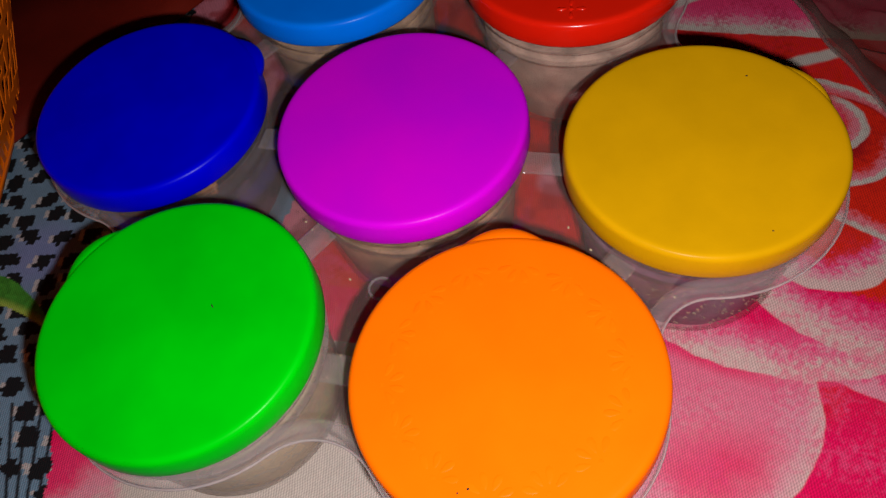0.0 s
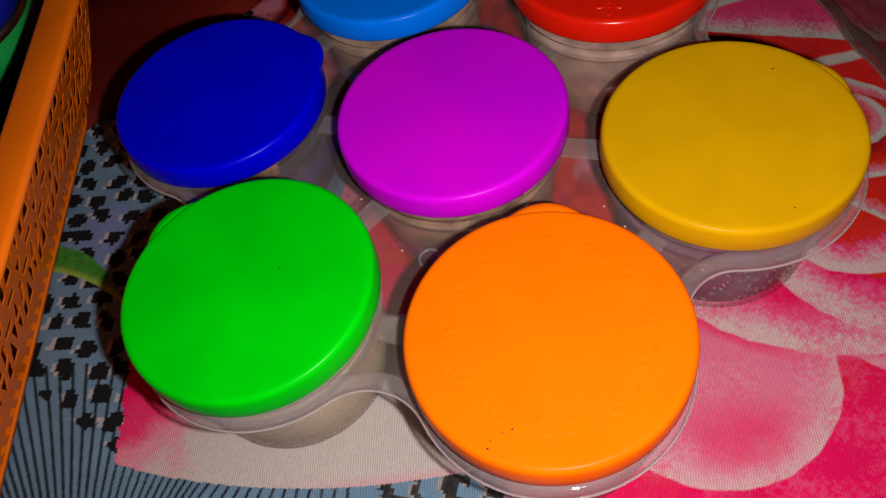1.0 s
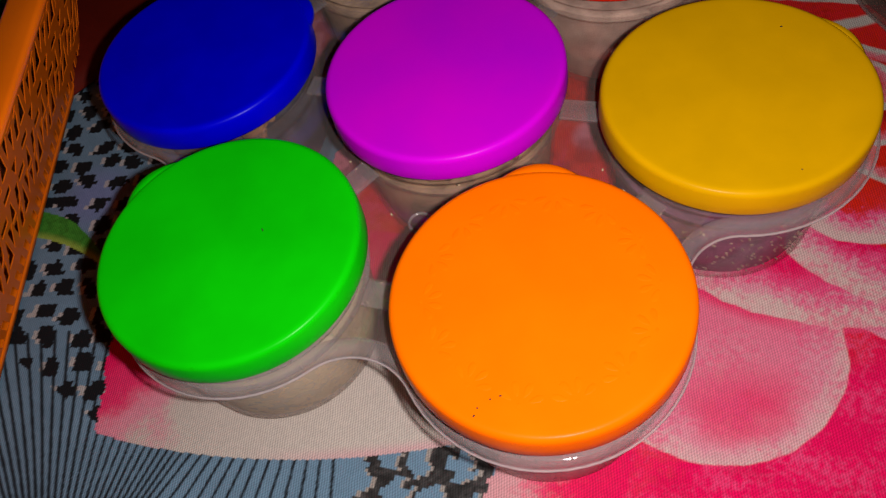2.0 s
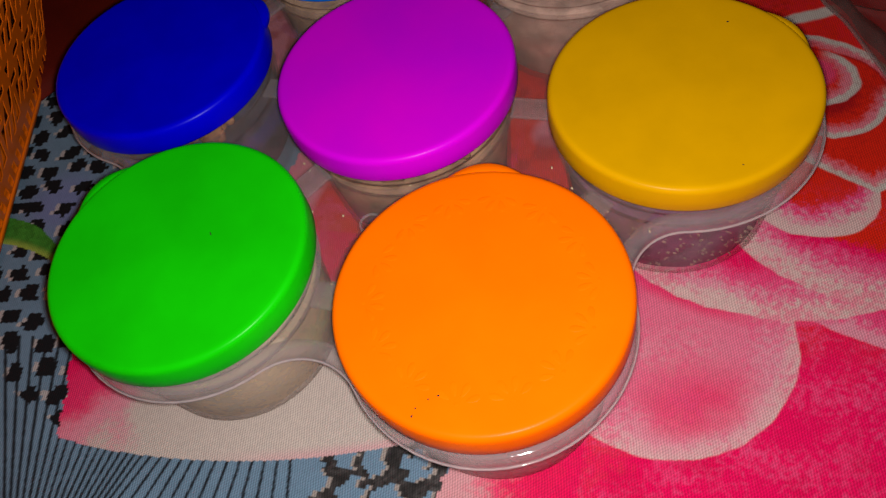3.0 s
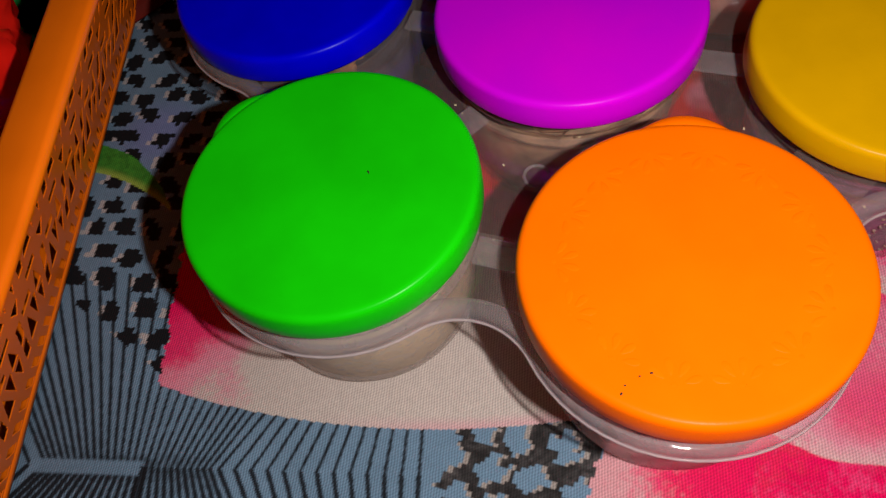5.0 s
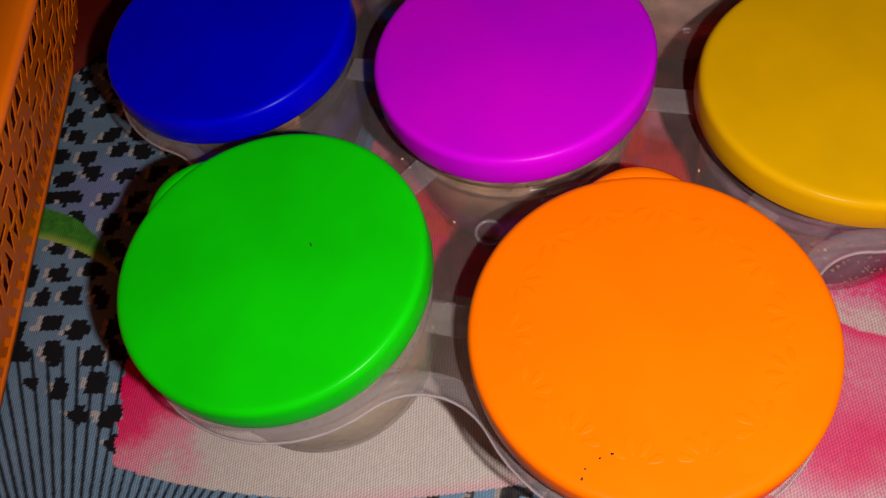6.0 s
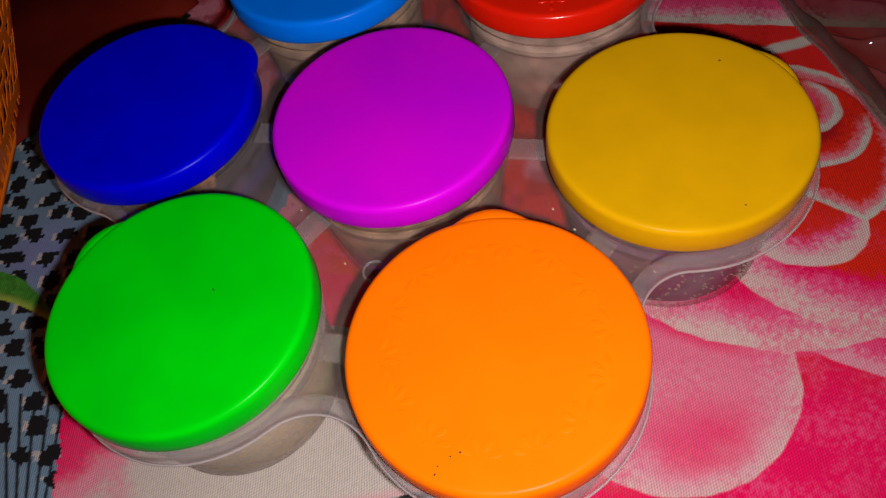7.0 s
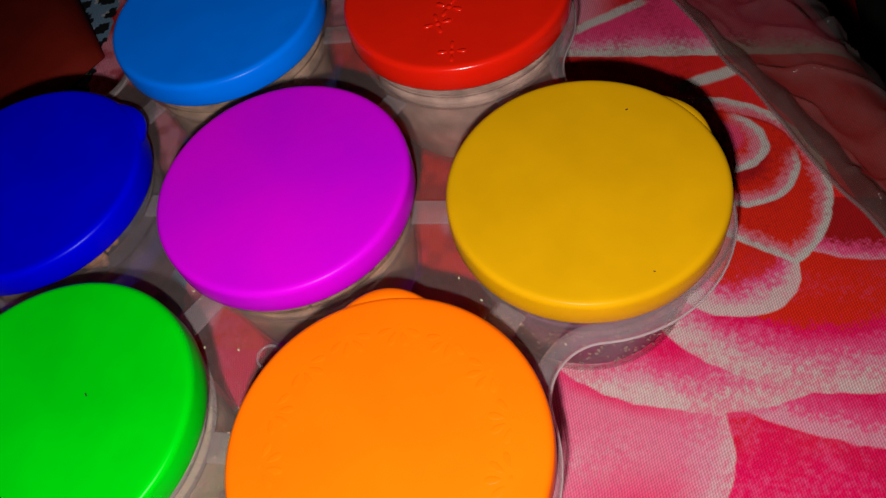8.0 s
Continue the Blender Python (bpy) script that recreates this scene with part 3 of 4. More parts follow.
def outline(apex):
    """The tray's wavy outline: round each outer cup, hollow between two cups; (x, y, nx, ny)."""
    reach = {"yellow": 0.0474, "orange": 0.0455, "green": 0.0455, "blue": 0.0462, "light_blue": 0.0458, "red": 0.0458}
    ring = sorted(((math.atan2(c[2], c[1]), c[1], c[2], reach[c[0]]) for c in CUPS[1:]), key=lambda c: c[0])
    hollows = []
    for k in range(6):
        (_, ax, ay, ra), (_, bx, by, rb) = ring[k], ring[(k + 1) % 6]
        r1, half = (ra + rb) / 2, math.hypot(bx - ax, by - ay) / 2
        r2 = (half ** 2 + apex ** 2 - r1 ** 2) / (2 * (r1 - apex))
        ox, oy = (by - ay) / half / 2, -(bx - ax) / half / 2
        hollows.append(((ax + bx) / 2 + ox * (apex + r2), (ay + by) / 2 + oy * (apex + r2)))
    pts = []
    for k in range(6):
        _, cx, cy, r1 = ring[k]
        (px, py), (hx, hy) = hollows[k - 1], hollows[k]
        lo, hi = math.atan2(py - cy, px - cx), math.atan2(hy - cy, hx - cx)
        hi += 2 * math.pi if hi < lo else 0
        for s in range(29):
            b = lo + (hi - lo) * s / 28
            pts.append((cx + r1 * math.cos(b), cy + r1 * math.sin(b), math.cos(b), math.sin(b)))
        _, nx, ny, rn = ring[(k + 1) % 6]
        b0, b1 = math.atan2(cy - hy, cx - hx), math.atan2(ny - hy, nx - hx)
        b1 -= 2 * math.pi if b1 > b0 else 0
        d0, d1 = math.hypot(cx - hx, cy - hy) - r1, math.hypot(nx - hx, ny - hy) - rn
        for s in range(1, 20):
            b, r2 = b0 + (b1 - b0) * s / 20, d0 + (d1 - d0) * s / 20
            pts.append((hx + r2 * math.cos(b), hy + r2 * math.sin(b), -math.cos(b), -math.sin(b)))
    return pts


RIM_PATH = outline(0.0220)
rim_profile = [(-0.0048, RIM_Z + 0.0004), (-0.0040, RIM_Z + 0.0009), (-0.0026, RIM_Z + 0.0010), (-0.0010, RIM_Z + 0.0008), (0.0001, RIM_Z + 0.0002), (0.0005, RIM_Z - 0.0010), (0.0007, RIM_Z - 0.0030), (0.0010, RIM_Z - 0.0034)]
part("rim", mesh("rim", *sweep(RIM_PATH, rim_profile, ring=False), RIM), tray, "thick wavy clear plastic rim", Matrix.Translation((0, 0, -0.001)))

def bead_profile(o, z, r):
    return [(o + r * math.cos(k * math.pi / 3), z + r * math.sin(k * math.pi / 3)) for k in range(6)]


for o, z, r in ((0.0006, RIM_Z - 0.0030, 0.0005),):
    part("rim_bead", mesh("rim_bead", *sweep(RIM_PATH, bead_profile(o, z, r)), BEAD), tray, at=Matrix.Translation((0, 0, -0.001)))


def webs():
    """Thin clear sheets that close the hollows between rim and cups."""
    for k in range(6):
        a = math.pi / 3 * k + math.pi / 6
        base = PITCH * math.cos(math.pi / 6)
        verts, faces = [], []
        for s in range(9):
            h = s / 8
            dist = -0.004 + 0.0226 * h
            half = PITCH / 2 - math.sqrt(max(0.0, 0.0415 ** 2 - dist ** 2))
            for q in range(7):
                t = -half + 2 * half * q / 6
                x, y = base + dist, t
                verts.append((x * math.cos(a) - y * math.sin(a), x * math.sin(a) + y * math.cos(a), RIM_Z - 0.0002 - 0.0010 * math.sin(math.pi * h)))
        for s in range(8):
            for q in range(6):
                i = s * 7 + q
                faces.append((i, i + 1, i + 8, i + 7))
        part("web", mesh("web", verts, faces, WEB), tray)


webs()


def plates():
    """Clear moulded sheet in the gap between each three cups."""
    pts = [Vector((c[1], c[2], 0)) for c in CUPS]
    for i in range(7):
        for j in range(i + 1, 7):
            for k in range(j + 1, 7):
                tri = (pts[i], pts[j], pts[k])
                if max((tri[0] - tri[1]).length, (tri[1] - tri[2]).length, (tri[0] - tri[2]).length) > PITCH * 1.2:
                    continue
                mid = (tri[0] + tri[1] + tri[2]) / 3
                edge = []
                for s in range(72):
                    w = Vector((math.cos(s * math.pi / 36), math.sin(s * math.pi / 36), 0))
                    far = 0.06
                    for q in range(3):
                        p, o = tri[q] - mid, (tri[q] + tri[(q + 1) % 3]) / 2 - mid
                        if w.dot(o) > 0:
                            far = min(far, o.length / w.dot(o.normalized()))
                        h = p.dot(w)
                        d2 = p.length_squared - h * h
                        if h > 0 and d2 < 0.0412 ** 2:
                            far = min(far, h - math.sqrt(0.0412 ** 2 - d2))
                    edge.append(w * far)
                verts, faces = [(0, 0, 0.0006)], []
                for f, z in ((0.35, 0.0005), (0.7, 0.0002), (0.93, 0.0), (1.0, 0.0007)):
                    verts += [(e.x * f, e.y * f, z) for e in edge]
                for s in range(72):
                    n = (s + 1) % 72
                    faces.append((0, 1 + s, 1 + n))
                    for r in range(3):
                        faces.append((1 + r * 72 + s, 1 + (r + 1) * 72 + s, 1 + (r + 1) * 72 + n, 1 + r * 72 + n))
                part("web", mesh("web", verts, faces, WEB), tray, at=Matrix.Translation((mid.x, mid.y, BAR_Z - 0.0030)))


plates()
ring = lathe([(0.0034, 0.0), (0.0038, 0.0006), (0.0043, 0.0006), (0.0046, 0.0), (0.0038, -0.0006)], 24, closed=True)
part("moulding_mark", mesh("moulding_mark", *ring, RIMMED), tray, at=Matrix.Translation((0.0035, -0.0580, 0.0440)))

# specks of dirt on the lids
for colour, x, y, sx, sy, turn in (("green", -0.0402, -0.0819, 0.0011, 0.0003, -50), ("orange", 0.0479, -0.1229, 0.0006, 0.0004, 20), ("orange", 0.0454, -0.1244, 0.0004, 0.0003, 40), ("orange", 0.0425, -0.1275, 0.0004, 0.0003, 10), ("orange", 0.0421, -0.1298, 0.0006, 0.0004, 70), ("yellow", 0.1153, 0.0288, 0.0007, 0.0004, 30), ("yellow", 0.1228, -0.0333, 0.0005, 0.0003, 0)):
    lid = lids[colour]
    s = [Vector((p.x * sx * 0.55, p.y * sy * 0.55, p.z * 0.0002)) for p in [Vector(q) for q in slab(2, 2, 1, 0.3)[0]]], slab(2, 2, 1, 0.3)[1]
    part("speck", mesh("speck", *s, GRIME), lid, at=pose(x - lid.location.x, y - lid.location.y, 0.0001, 0, 0, turn))


# tiny pale specks strewn over the clear tray
pale_speck_shape = slab(0.0009, 0.0006, 0.0005, 0.00015)
for x, y, turn in ((0.0085, -0.0700, 20), (0.0310, -0.0560, 60), (-0.0035, -0.0835, 10), (0.0600, -0.0445, 35), (0.0720, -0.0410, 80), (-0.0307, -0.0348, 0), (-0.0273, -0.0378, 47), (-0.0201, -0.0557, 94), (-0.0080, -0.0559, 141), (0.0066, -0.0596, 8), (0.0172, -0.0439, 55), (0.0621, -0.0265, 102), (0.0704, -0.0345, 149), (0.0774, -0.0408, 16), (0.0836, -0.0425, 63), (0.0977, -0.0487, 110), (-0.0058, -0.0914, 157), (0.0130, -0.0399, 24)):
    crumb = new("crumb", mesh("crumb", *pale_speck_shape, FLOUR))
    crumb.matrix_basis = pose(x, y, 0.0447, 0, 0, turn)
    tagged(crumb, label="tiny pale speck on the clear tray", category="crumb", group="crumbs on the tray")


def fill(name, x, y, z0, height, mat, label, category, lumps=0.0012, seed=0):
    """Loose contents heaped in a cup."""
    verts, faces, seg, rings = [], [], 48, 10
    wall = [(0.0342, 0.0), (0.0368, 0.003), (0.0383, height * 0.5), (0.0392, height - 0.003), (0.0380, height)]
    for r, z in wall + [(0.0372 * (1 - (k + 1) / rings), height) for k in range(rings - 1)]:
        for i in range(seg):
            a = 2 * math.pi * i / seg
            n = noise.noise(Vector((x * 50 + r * 120 * math.cos(a), y * 50 + r * 120 * math.sin(a), seed + z * 150)))
            rr = r - abs(n) * 0.0006 - 0.0004
            zz = z + (n * lumps if z >= height else 0)
            verts.append((rr * math.cos(a), rr * math.sin(a), zz))
    rows = len(verts) // seg
    for k in range(rows - 1):
        for i in range(seg):
            j = (i + 1) % seg
            faces.append((k * seg + i, k * seg + j, (k + 1) * seg + j, (k + 1) * seg + i))
    faces.append(tuple(range((rows - 1) * seg, rows * seg)))
    faces.append(tuple(reversed(range(seg))))
    ob = new(name, mesh(name, verts, faces, mat))
    ob.location = (x, y, z0)
    return tagged(ob, label=label, category=category)


fill("flour", -0.0510, -0.0881, 0.0020, 0.034, FLOUR, "pale flour in the green-lidded cup", "flour", seed=6)
fill("meal", 0.0502, 0.0914, 0.0025, 0.040, PINKISH, "pinkish beige meal filling the red-lidded cup", "meal", seed=1)
fill("meal", -0.0509, 0.0875, 0.0012, 0.040, BEIGE, "beige meal filling the light-blue-lidded cup", "meal", seed=2)
lumpy = fill("meal", 0.0005, -0.0017, 0.0015, 0.036, BROWN, "brown crumbs in the purple-lidded cup", "meal", lumps=0.008, seed=3)
dusky = fill("spice", -0.1033, 0.0018, -0.0020 + 0.0045, 0.028, DUSK, "dark blue-grey spice in the dark-blue-lidded cup", "spice", seed=9)
def chunks(holder, mat, count, size, r_most, low, high, seed):
    """Broken lumps heaped on loose contents, pressed up to the cup's wall."""
    rng = random.Random(seed)
    shapes = []
    for k in range(count):
        bm = bmesh.new()
        bmesh.ops.create_icosphere(bm, subdivisions=2, radius=1.0)
        for v in bm.verts:
            v.co *= 1 + 0.35 * noise.noise(v.co * 1.6 + Vector((k * 3.1, seed, 0)))
        bm.verts.index_update()
        shape = [v.co.copy() for v in bm.verts], [tuple(v.index for v in f.verts) for f in bm.faces]
        bm.free()
        a, r, sz = rng.uniform(0, 2 * math.pi), r_most * math.sqrt(rng.uniform(0.25, 1)), size * rng.uniform(0.6, 1.3)
        m = Matrix.Translation((r * math.cos(a), r * math.sin(a), rng.uniform(low, high))) @ pose(0, 0, 0, rng.uniform(0, 360), rng.uniform(0, 360), 0) @ Matrix.Diagonal((sz * 1.3, sz, sz * 0.7, 1))
        shapes.append(moved(shape, m))
    ob = part("lumps", mesh("lumps", *join(*shapes), mat), holder, "broken brown lumps")
    return tagged(ob, label="broken brown lumps", kind="stuff")


LUMP = surface("brown_lump", (0.34, 0.16, 0.09, 1), 0.6, 0.45, 160, 900, 0.5)
chunks(lumpy, LUMP, 46, 0.0052, 0.0315, 0.034, 0.043, 12)
chunks(dusky, LUMP, 22, 0.0048, 0.0315, 0.026, 0.034, 15)
spice = fill("spice", 0.1023, -0.0009, 0.0005, 0.034, PLUM, "purple spice with pale seeds in the yellow-lidded cup", "spice", seed=4)


def seeds():
    rng = random.Random(8)
    base = slab(1, 1, 1, 0.3)
    shapes = []
    for k in range(150):
        a, z = rng.uniform(math.radians(-140), math.radians(-20)), rng.uniform(0.003, 0.033)
        r = 0.0368 + 0.0021 * min(1, z / 0.02)
        s = rng.uniform(0.0004, 0.0009)
        m = Matrix.Translation((r * math.cos(a), r * math.sin(a), z)) @ pose(0, 0, 0, rng.uniform(0, 360), rng.uniform(0, 360), 0) @ Matrix.Diagonal((s * 1.6, s, s * 0.6, 1))
        shapes.append(moved(base, m))
    part("seeds", mesh("seeds", *join(*shapes), SEED), spice, "pale seeds")


seeds()

# ---- the perforated basket ----
BASKET_TURN = math.degrees(math.atan2(0.322, 0.947))      # its outer side faces along (0.947, 0.322)


def rounded_loop(x0, x1, y0, y1, r, n=10):
    """A level rounded rectangle as (x, y, nx, ny), counter-clockwise from the middle of its x1 side."""
    pts = []
    for cx, cy, a0 in ((x1 - r, y1 - r, 0), (x0 + r, y1 - r, 90), (x0 + r, y0 + r, 180), (x1 - r, y0 + r, 270)):
        for k in range(n + 1):
            a = radians(a0 + 90 * k / n)
            pts.append((cx + r * math.cos(a), cy + r * math.sin(a), math.cos(a), math.sin(a)))
    return pts


def basket():
    # local x: away from the basket across its near side; local y: along that side
    bx0, bx1, by0, by1 = -0.40, -0.200, -0.235, 0.145
    tx0, tx1, ty0, ty1 = -0.4525, -0.1475, -0.285, 0.195
    inset = 0.0125
    height = 0.090
    ob = empty("basket", (0, 0, 0), "orange perforated plastic basket with a wide rim, holding jars", "basket")
    ob.matrix_basis = pose(0, 0, 0.0015, 0, 0, BASKET_TURN)
    base, top = rounded_loop(bx0, bx1, by0, by1, 0.035), rounded_loop(tx0 + inset, tx1 - inset, ty0 + inset, ty1 - inset, 0.040)

    def along(loop):
        """Points along a loop, closest on the side that faces the tray; both loops step alike."""
        out = []
        for k, p in enumerate(loop):
            q = loop[(k + 1) % len(loop)]
            corner = (k + 1) % 11 != 0
            steps = 5 if corner else (900 if k == len(loop) - 1 else 150)
            out += [(p[0] + (q[0] - p[0]) * s / steps, p[1] + (q[1] - p[1]) * s / steps) for s in range(steps)]
        return np.array(out)

    rows = 170
    b, t = along(base), along(top)
    count = len(b)
    gaps = np.hypot(*(np.roll(t, -1, axis=0) - t).T)
    mids = (np.cumsum(gaps) - gaps / 2) * 1000
    hs = np.linspace(0, 1, rows + 1)
    V = b[None] + (t - b)[None] * hs[:, None, None]
    Z = hs[:, None] * height + 0 * V[..., 0]
    verts = np.stack([V[..., 0], V[..., 1], Z], -1).reshape(-1, 3)
    S, H = np.meshgrid(mids, (np.arange(rows) + 0.5) / rows * 90)

    def tri(s, h, s0, h0, w, g, up):
        k = (h - h0) / g
        k = k if up else 1 - k
        return (k > 0) & (k < 1) & (np.abs(s - s0) < w / 2 * (1 - k))

    # a row of slanting squares, then two bands of slits, tall windows and wedges in a solid wall
    hole = (H > 4.0) & (H < 11.5) & (np.abs((S + H * 0.55) % 9.5 - 4.7) < 2.3)
    for h0, shift in ((17, 0.0), (50, 16.0)):
        s, h = (S + shift) % 33.0, H - h0
        hole |= (np.abs(s - 3.6 - h * 0.10) < 2.5) & (h > 1) & (h < 22)
        hole &= ~((np.abs(h - 11 - 0.5 * (s - 5)) < 1.0) & (s < 9) & (h > 0) & (h < 24))
        hole |= (np.abs(h - 20.5) < 1.6) & (np.abs(s - 16.0) < 5.0)
        hole |= tri(s, H, 13.0, h0 + 2, 8.5, 14, True) | tri(s, H, 20.5, h0 + 3, 7.0, 13, False)
        hole |= tri(s, H, 28.6, h0 + 1, 6.5, 10, False) | tri(s, H, 28.0, h0 + 13, 7.5, 11, True)
        hole |= (np.abs(h - 27.5) < 1.5) & (np.abs(s - 27.0) < 5.0)
        hole |= tri(s, H, 9.0, h0 + 25, 8.0, 6, False)
    hole &= H < 82
    i, j = np.meshgrid(np.arange(count), np.arange(rows))
    keep = ~hole
    i, j = i[keep], j[keep]
    n = (i + 1) % count
    faces = np.stack([j * count + i, j * count + n, (j + 1) * count + n, (j + 1) * count + i], 1)
    used = np.unique(faces)
    remap = np.zeros(len(verts), int)
    remap[used] = np.arange(len(used))
    wall = part("wall", mesh("wall", verts[used], remap[faces], ORANGE, smooth=False), ob, "perforated orange plastic wall")
    sol = wall.modifiers.new("thickness", "SOLIDIFY")
    sol.thickness, sol.offset = 0.0004, -1
    rim = [(-0.0150, 0.0), (-0.0150, 0.0036), (-0.0143, 0.0044), (-0.0132, 0.0046), (-0.0060, 0.0048), (-0.0012, 0.0046), (-0.0002, 0.0042), (0.0002, 0.0036), (0.0004, 0.0026), (0.0002, 0.0012), (-0.0008, 0.0008), (-0.0016, 0.0012), (-0.0138, 0.0010)]
    part("rim", mesh("rim", *sweep(rounded_loop(tx0, tx1, ty0, ty1, 0.045, 16), [(o, z + height - 0.002) for o, z in rim]), ORANGE), ob, "wide flat orange rim")
    foot = [(-0.003, 0.0), (0.0012, 0.0), (0.0016, 0.0030), (0.0006, 0.0036), (-0.003, 0.0030)]
    part("foot_ring", mesh("foot_ring", *sweep(base, foot), ORANGE), ob)
    bottom = [(q[0], q[1], 0.0012) for q in base] + [(q[0], q[1], 0.0032) for q in base]
    c = len(base)
    part("base", mesh("base", bottom, [tuple(reversed(range(c))), tuple(range(c, 2 * c))] + [(k, (k + 1) % c, c + (k + 1) % c, c + k) for k in range(c)], ORANGE, smooth=False), ob)
    return ob


basket()


def liner():
    """A dark sheet added inside the basket; its black stands in for the shade behind the holes."""
    loops = [rounded_loop(-0.400 + d, -0.200 - d, -0.235 + d, 0.145 - d, 0.035) for d in (0.012, 0.008, 0.001, -0.008, -0.011)]
    heights = (0.0048, 0.0075, 0.026, 0.052, 0.062)
    verts, faces, c = [], [], len(loops[0])
    for k, (loop, z) in enumerate(zip(loops, heights)):
        for q, (x, y, nx, ny) in enumerate(loop):
            n = noise.noise(Vector((x * 60, y * 60, z * 60))) * (0.003 if k > 1 else 0.0005)
            verts.append((x - abs(n) * nx, y - abs(n) * ny, z + (n * 4 if k == 4 else 0)))
    for k in range(4):
        for q in range(c):
            r = (q + 1) % c
            faces.append((k * c + q, k * c + r, (k + 1) * c + r, (k + 1) * c + q))
    faces.append(tuple(reversed(range(c))))
    ob = new("liner", mesh("liner", verts, faces, BLACKBAG_SHADE))
    ob.matrix_basis = pose(0, 0, 0.0015, 0, 0, BASKET_TURN)
    return tagged(ob, label="added dark sheet in the orange basket, standing in for its inner shade", category="liner")


liner()


def in_basket(x, y, z):
    """From the basket's own axes to the place."""
    return pose(0, 0, 0.0015, 0, 0, BASKET_TURN) @ Vector((x, y, z))


def jar(at):
    wide = Matrix.Diagonal((1.2, 1.2, 1.0, 1.0))
    ob = empty("jar", at, "round jar with a blue lid and green body in the basket", "jar")
    part("body", mesh("body", *moved(lathe([(0.0, 0.0), (0.019, 0.0), (0.022, 0.003), (0.026, 0.02), (0.033, 0.045), (0.034, 0.05), (0.031, 0.056), (0.030, 0.060), (0.0, 0.060)], 56), wide), JARGREEN), ob, "green plastic body")
    part("band", mesh("band", *moved(lathe([(0.0338, 0.056), (0.0346, 0.0565), (0.0346, 0.060), (0.0338, 0.0605), (0.030, 0.0605), (0.030, 0.056)], 56, closed=True), wide), SILVER), ob, "silver band")
    part("lid", mesh("lid", *moved(lathe([(0.0, 0.084), (0.020, 0.0835), (0.029, 0.0815), (0.0325, 0.078), (0.0335, 0.072), (0.0335, 0.061), (0.030, 0.0605), (0.0, 0.0605)], 56), wide), JARBLUE), ob, "domed blue plastic lid")
    return ob


def packet(name, at, size, mat, label, category, seed, crease=0.22):
    """A crumpled plastic wrap round something soft, resting on its support."""
    bm = bmesh.new()
    bmesh.ops.create_icosphere(bm, subdivisions=5, radius=1.0)
    for v in bm.verts:
        d = v.co.normalized()
        n = noise.noise(d * 1.7 + Vector((seed, 0, 0))) * 0.20 + abs(noise.noise(d * 4.5 + Vector((0, seed, 0)))) * crease + abs(noise.noise(d * 11 + Vector((0, 0, seed)))) * crease * 0.35
        v.co = d * (0.92 + n - crease * 0.4)
        v.co.z = max(v.co.z, -0.72)
        v.co = Vector((v.co.x * size[0], v.co.y * size[1], (v.co.z + 0.72) * size[2]))
    me = bpy.data.meshes.new(name)
    bm.to_mesh(me)
    bm.free()
    me.materials.append(mat)
    me.polygons.foreach_set("use_smooth", [True] * len(me.polygons))
    ob = new(name, me)
    ob.location = at
    return tagged(ob, label=label, category=category)


jar(in_basket(-0.2300, 0.096, 0.0170))
# made-up black bulk: darkens the basket's inside as shade would, seen through the holes
packet("sack", in_basket(-0.300, -0.040, 0.0034), (0.080, 0.165, 0.030), BLACKBAG_SHADE, "added dark bulk in the basket, standing in for its shaded inside", "sack", 5.2)
packet("packet", in_basket(-0.2330, -0.026, 0.0300), (0.045, 0.068, 0.046), REDBAG, "crumpled glossy red plastic packet in the basket", "packet", 3.3)


# ---- the folded maroon cloth behind the tray ----
def folded_cloth():
    # corner nearest the tray and the two edges that run from it
    verts, faces, n, m = [], [], 40, 44
    a, b, c = Vector((-0.222, 0.012, 0)), Vector((-0.155, 0.128, 0)), Vector((-0.60, 0.20, 0))
    d = b + (c - a) + Vector((0.05, 0.25, 0))
    for i in range(n + 1):
        for j in range(m + 1):
            u, w = i / n, j / m
            p = a.lerp(b, u).lerp(c.lerp(d, u), w)
            edge = min(1, w * m / 3.0) * min(1, (n - i) / 3.0) * min(1, i / 2.0)
            z = 0.0012 + 0.0085 * math.sqrt(max(0, edge)) + 0.006 * max(0, noise.noise(Vector((p.x * 11, p.y * 17, 2)))) * edge
            verts.append((p.x, p.y, z))
    for i in range(n):
        for j in range(m):
            q = i * (m + 1) + j
            faces.append((q, q + m + 1, q + m + 2, q + 1))
    ob = new("folded_cloth", mesh("folded_cloth", verts, faces, MAROON))
    s = ob.modifiers.new("thickness", "SOLIDIFY")
    s.thickness, s.offset = 0.0012, 1
    return tagged(ob, label="smooth dark maroon folded cloth lying on the bed sheet", category="cloth")


folded_cloth()
packet("bag", (-0.262, 0.200, 0.010), (0.090, 0.070, 0.055), BLACKBAG_SHADE, "glossy black plastic bag lying on the maroon cloth", "bag", 7.1)


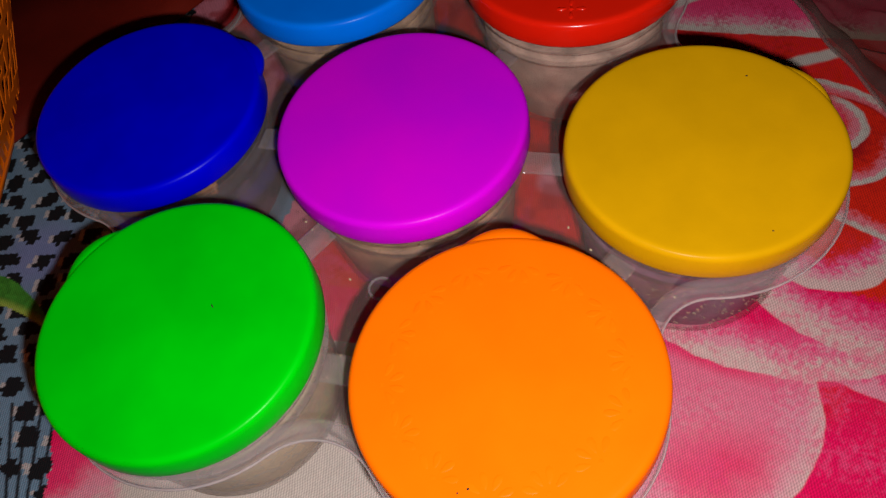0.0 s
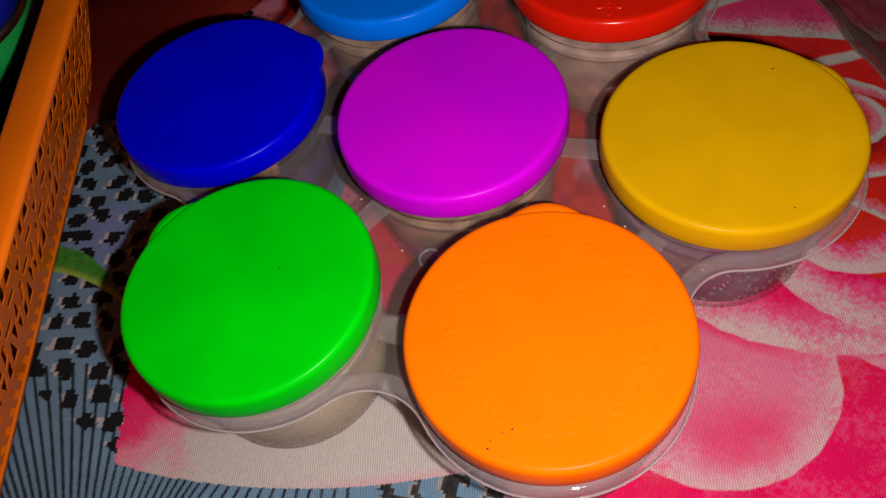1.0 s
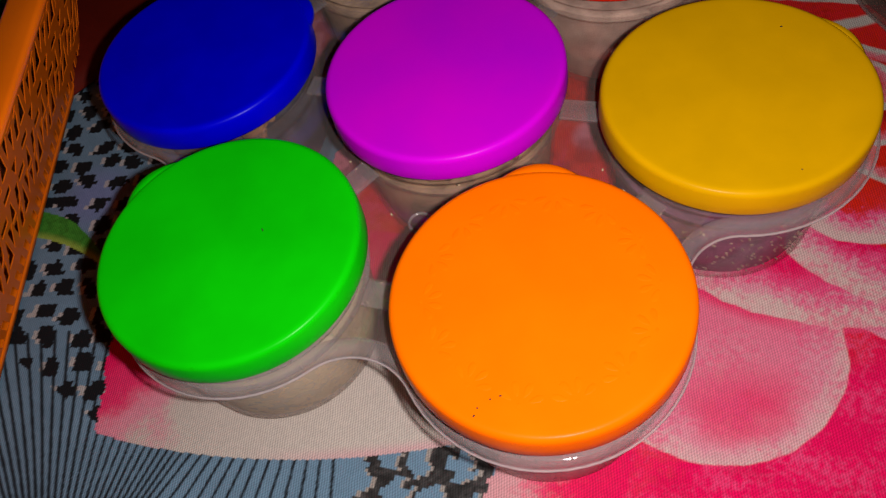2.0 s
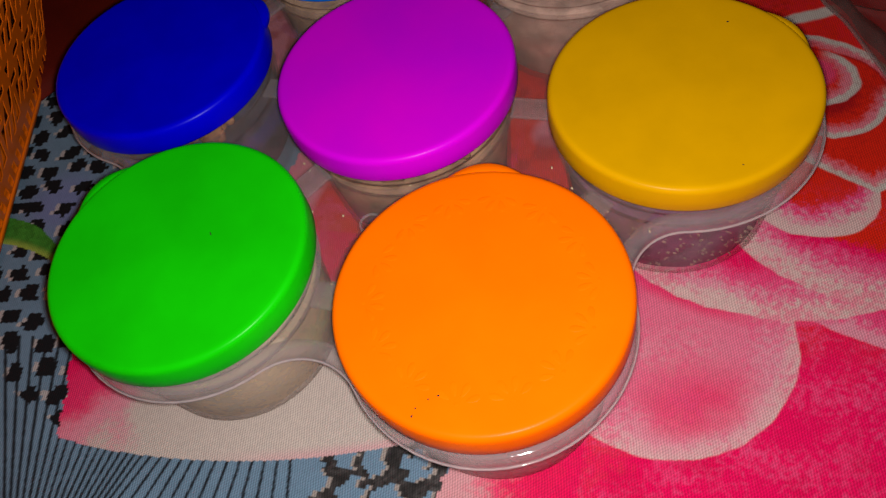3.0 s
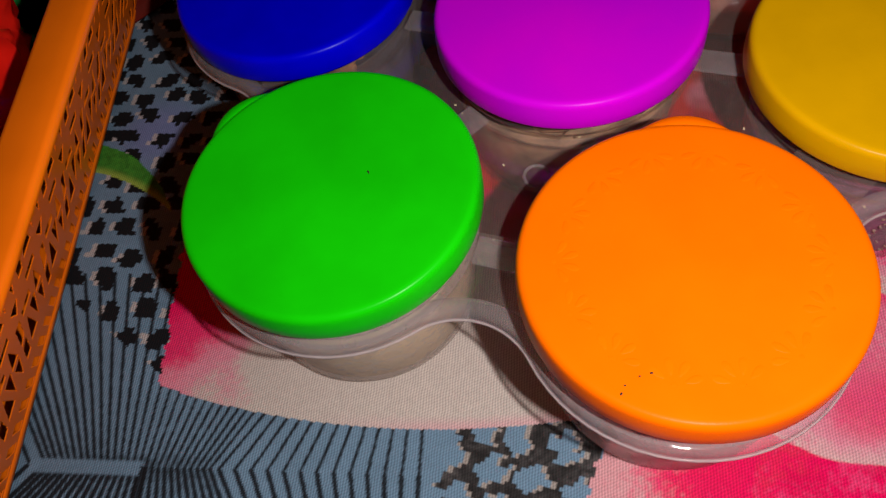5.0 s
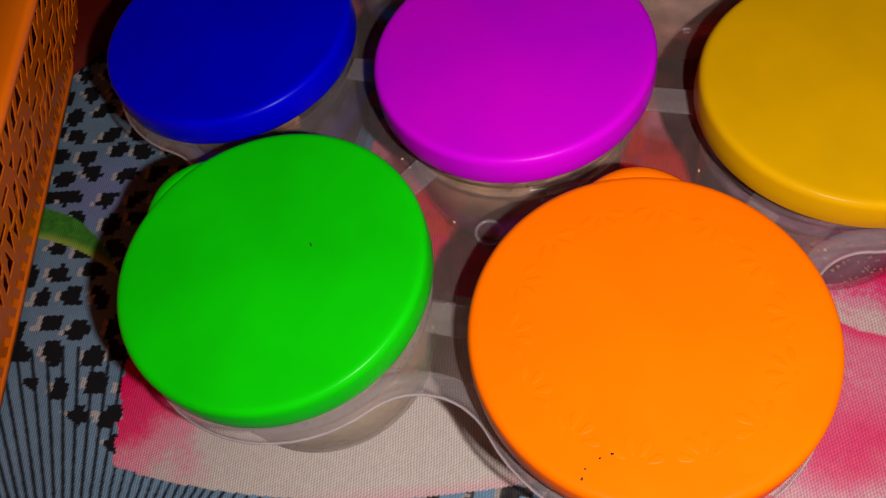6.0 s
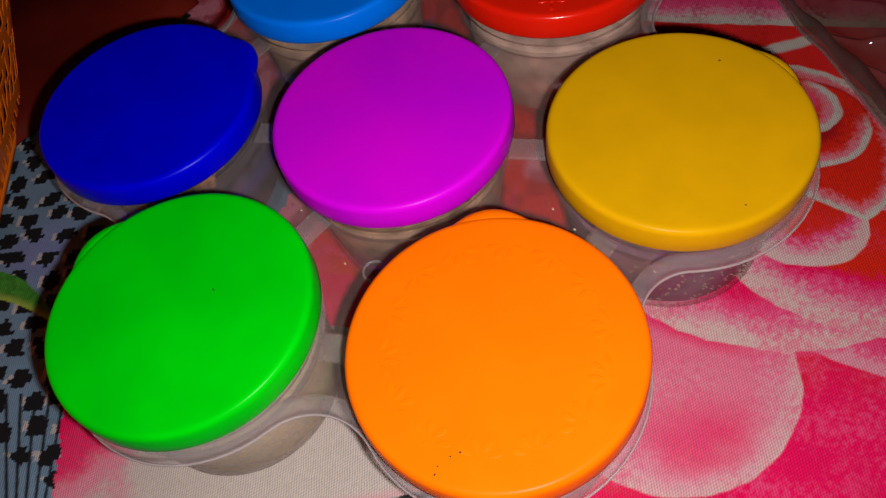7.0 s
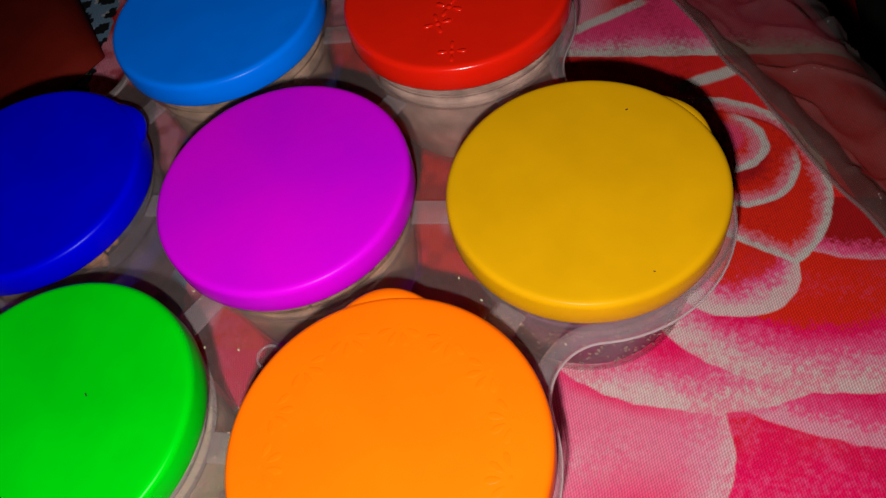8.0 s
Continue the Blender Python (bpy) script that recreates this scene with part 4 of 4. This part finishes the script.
# ---- the clear plastic sleeve at the bed's edge ----
def sleeve():
    n, m = 300, 140
    U, W = np.meshgrid(np.linspace(0, 1, n + 1), np.linspace(0, 1, m + 1), indexing="ij")
    # inner edge from the bed's far part towards its side, bowed a little
    x0 = 0.071 + 0.151 * U
    y0 = 0.285 - 0.285 * U + (value_noise(U * 1.0, U * 0, 0.06, 31) - 0.5) * 0.006
    X, Y = x0 + W * 0.095, y0 + W * 0.046
    crease = np.abs(value_noise(U * 1.0 + W * 0.35, W * 0.8 - U * 0.3, 0.11, 33) - 0.5) * 2
    fine = (1 - np.abs(value_noise(U * 1.0 - W * 0.25, W * 0.35 + U * 0.1, 0.050, 34) - 0.5) * 2) ** 5
    tube = np.exp(-((W - 0.055) / 0.035) ** 2) * (0.4 + 0.6 * smooth(0.55, 0.9, U))
    Z = bed_z(X, Y) + 0.0018 + 0.0060 * crease ** 2 * np.minimum(1, W * 8) + 0.0030 * fine * np.minimum(1, W * 8) + 0.0055 * tube
    verts = np.stack([X, Y, Z], -1).reshape(-1, 3)
    idx = np.arange((n + 1) * (m + 1)).reshape(n + 1, m + 1)
    faces = np.stack([idx[:-1, :-1], idx[1:, :-1], idx[1:, 1:], idx[:-1, 1:]], -1).reshape(-1, 4)
    ob = new("plastic_sleeve", mesh("plastic_sleeve", verts, faces, FILM))
    tagged(ob, label="creased clear plastic sleeve lying at the edge of the bed", category="plastic sleeve")
    # a flap folded back over itself along the nearer part of its inner edge
    a = np.linspace(0.40, 1.0, 90)
    strip = [((0.071 + 0.151 * k) + 0.885 * w * wide, (0.285 - 0.285 * k) + 0.465 * w * wide, 0.0052 + 0.0022 * math.sin(math.pi * w) + 0.0010 * math.sin(k * 70 + w * 3)) for k, wide in zip(a, 0.003 + 0.007 * smooth(0.40, 0.8, a)) for w in (0.06, 0.3, 0.55, 0.8, 1.0)]
    strip = [(x, y, z + float(bed_z(np.array(x), np.array(y)))) for x, y, z in strip]
    part("flap", mesh("flap", strip, [(r * 5 + c, r * 5 + c + 1, r * 5 + c + 6, r * 5 + c + 5) for r in range(89) for c in range(4)], FILM), ob, "folded clear plastic flap")
    # welded hem along its inner edge
    path = [(float(x0[k, 0]), float(y0[k, 0]), -0.885, -0.465) for k in range(n + 1)]
    prof = [(-0.0012, 0.0022), (0.0004, 0.0026), (0.0008, 0.0018), (-0.0012, 0.0012)]
    part("hem", mesh("hem", *sweep(path, prof, closed=False), RIMMED), ob, "welded clear hem")
    return ob


sleeve()
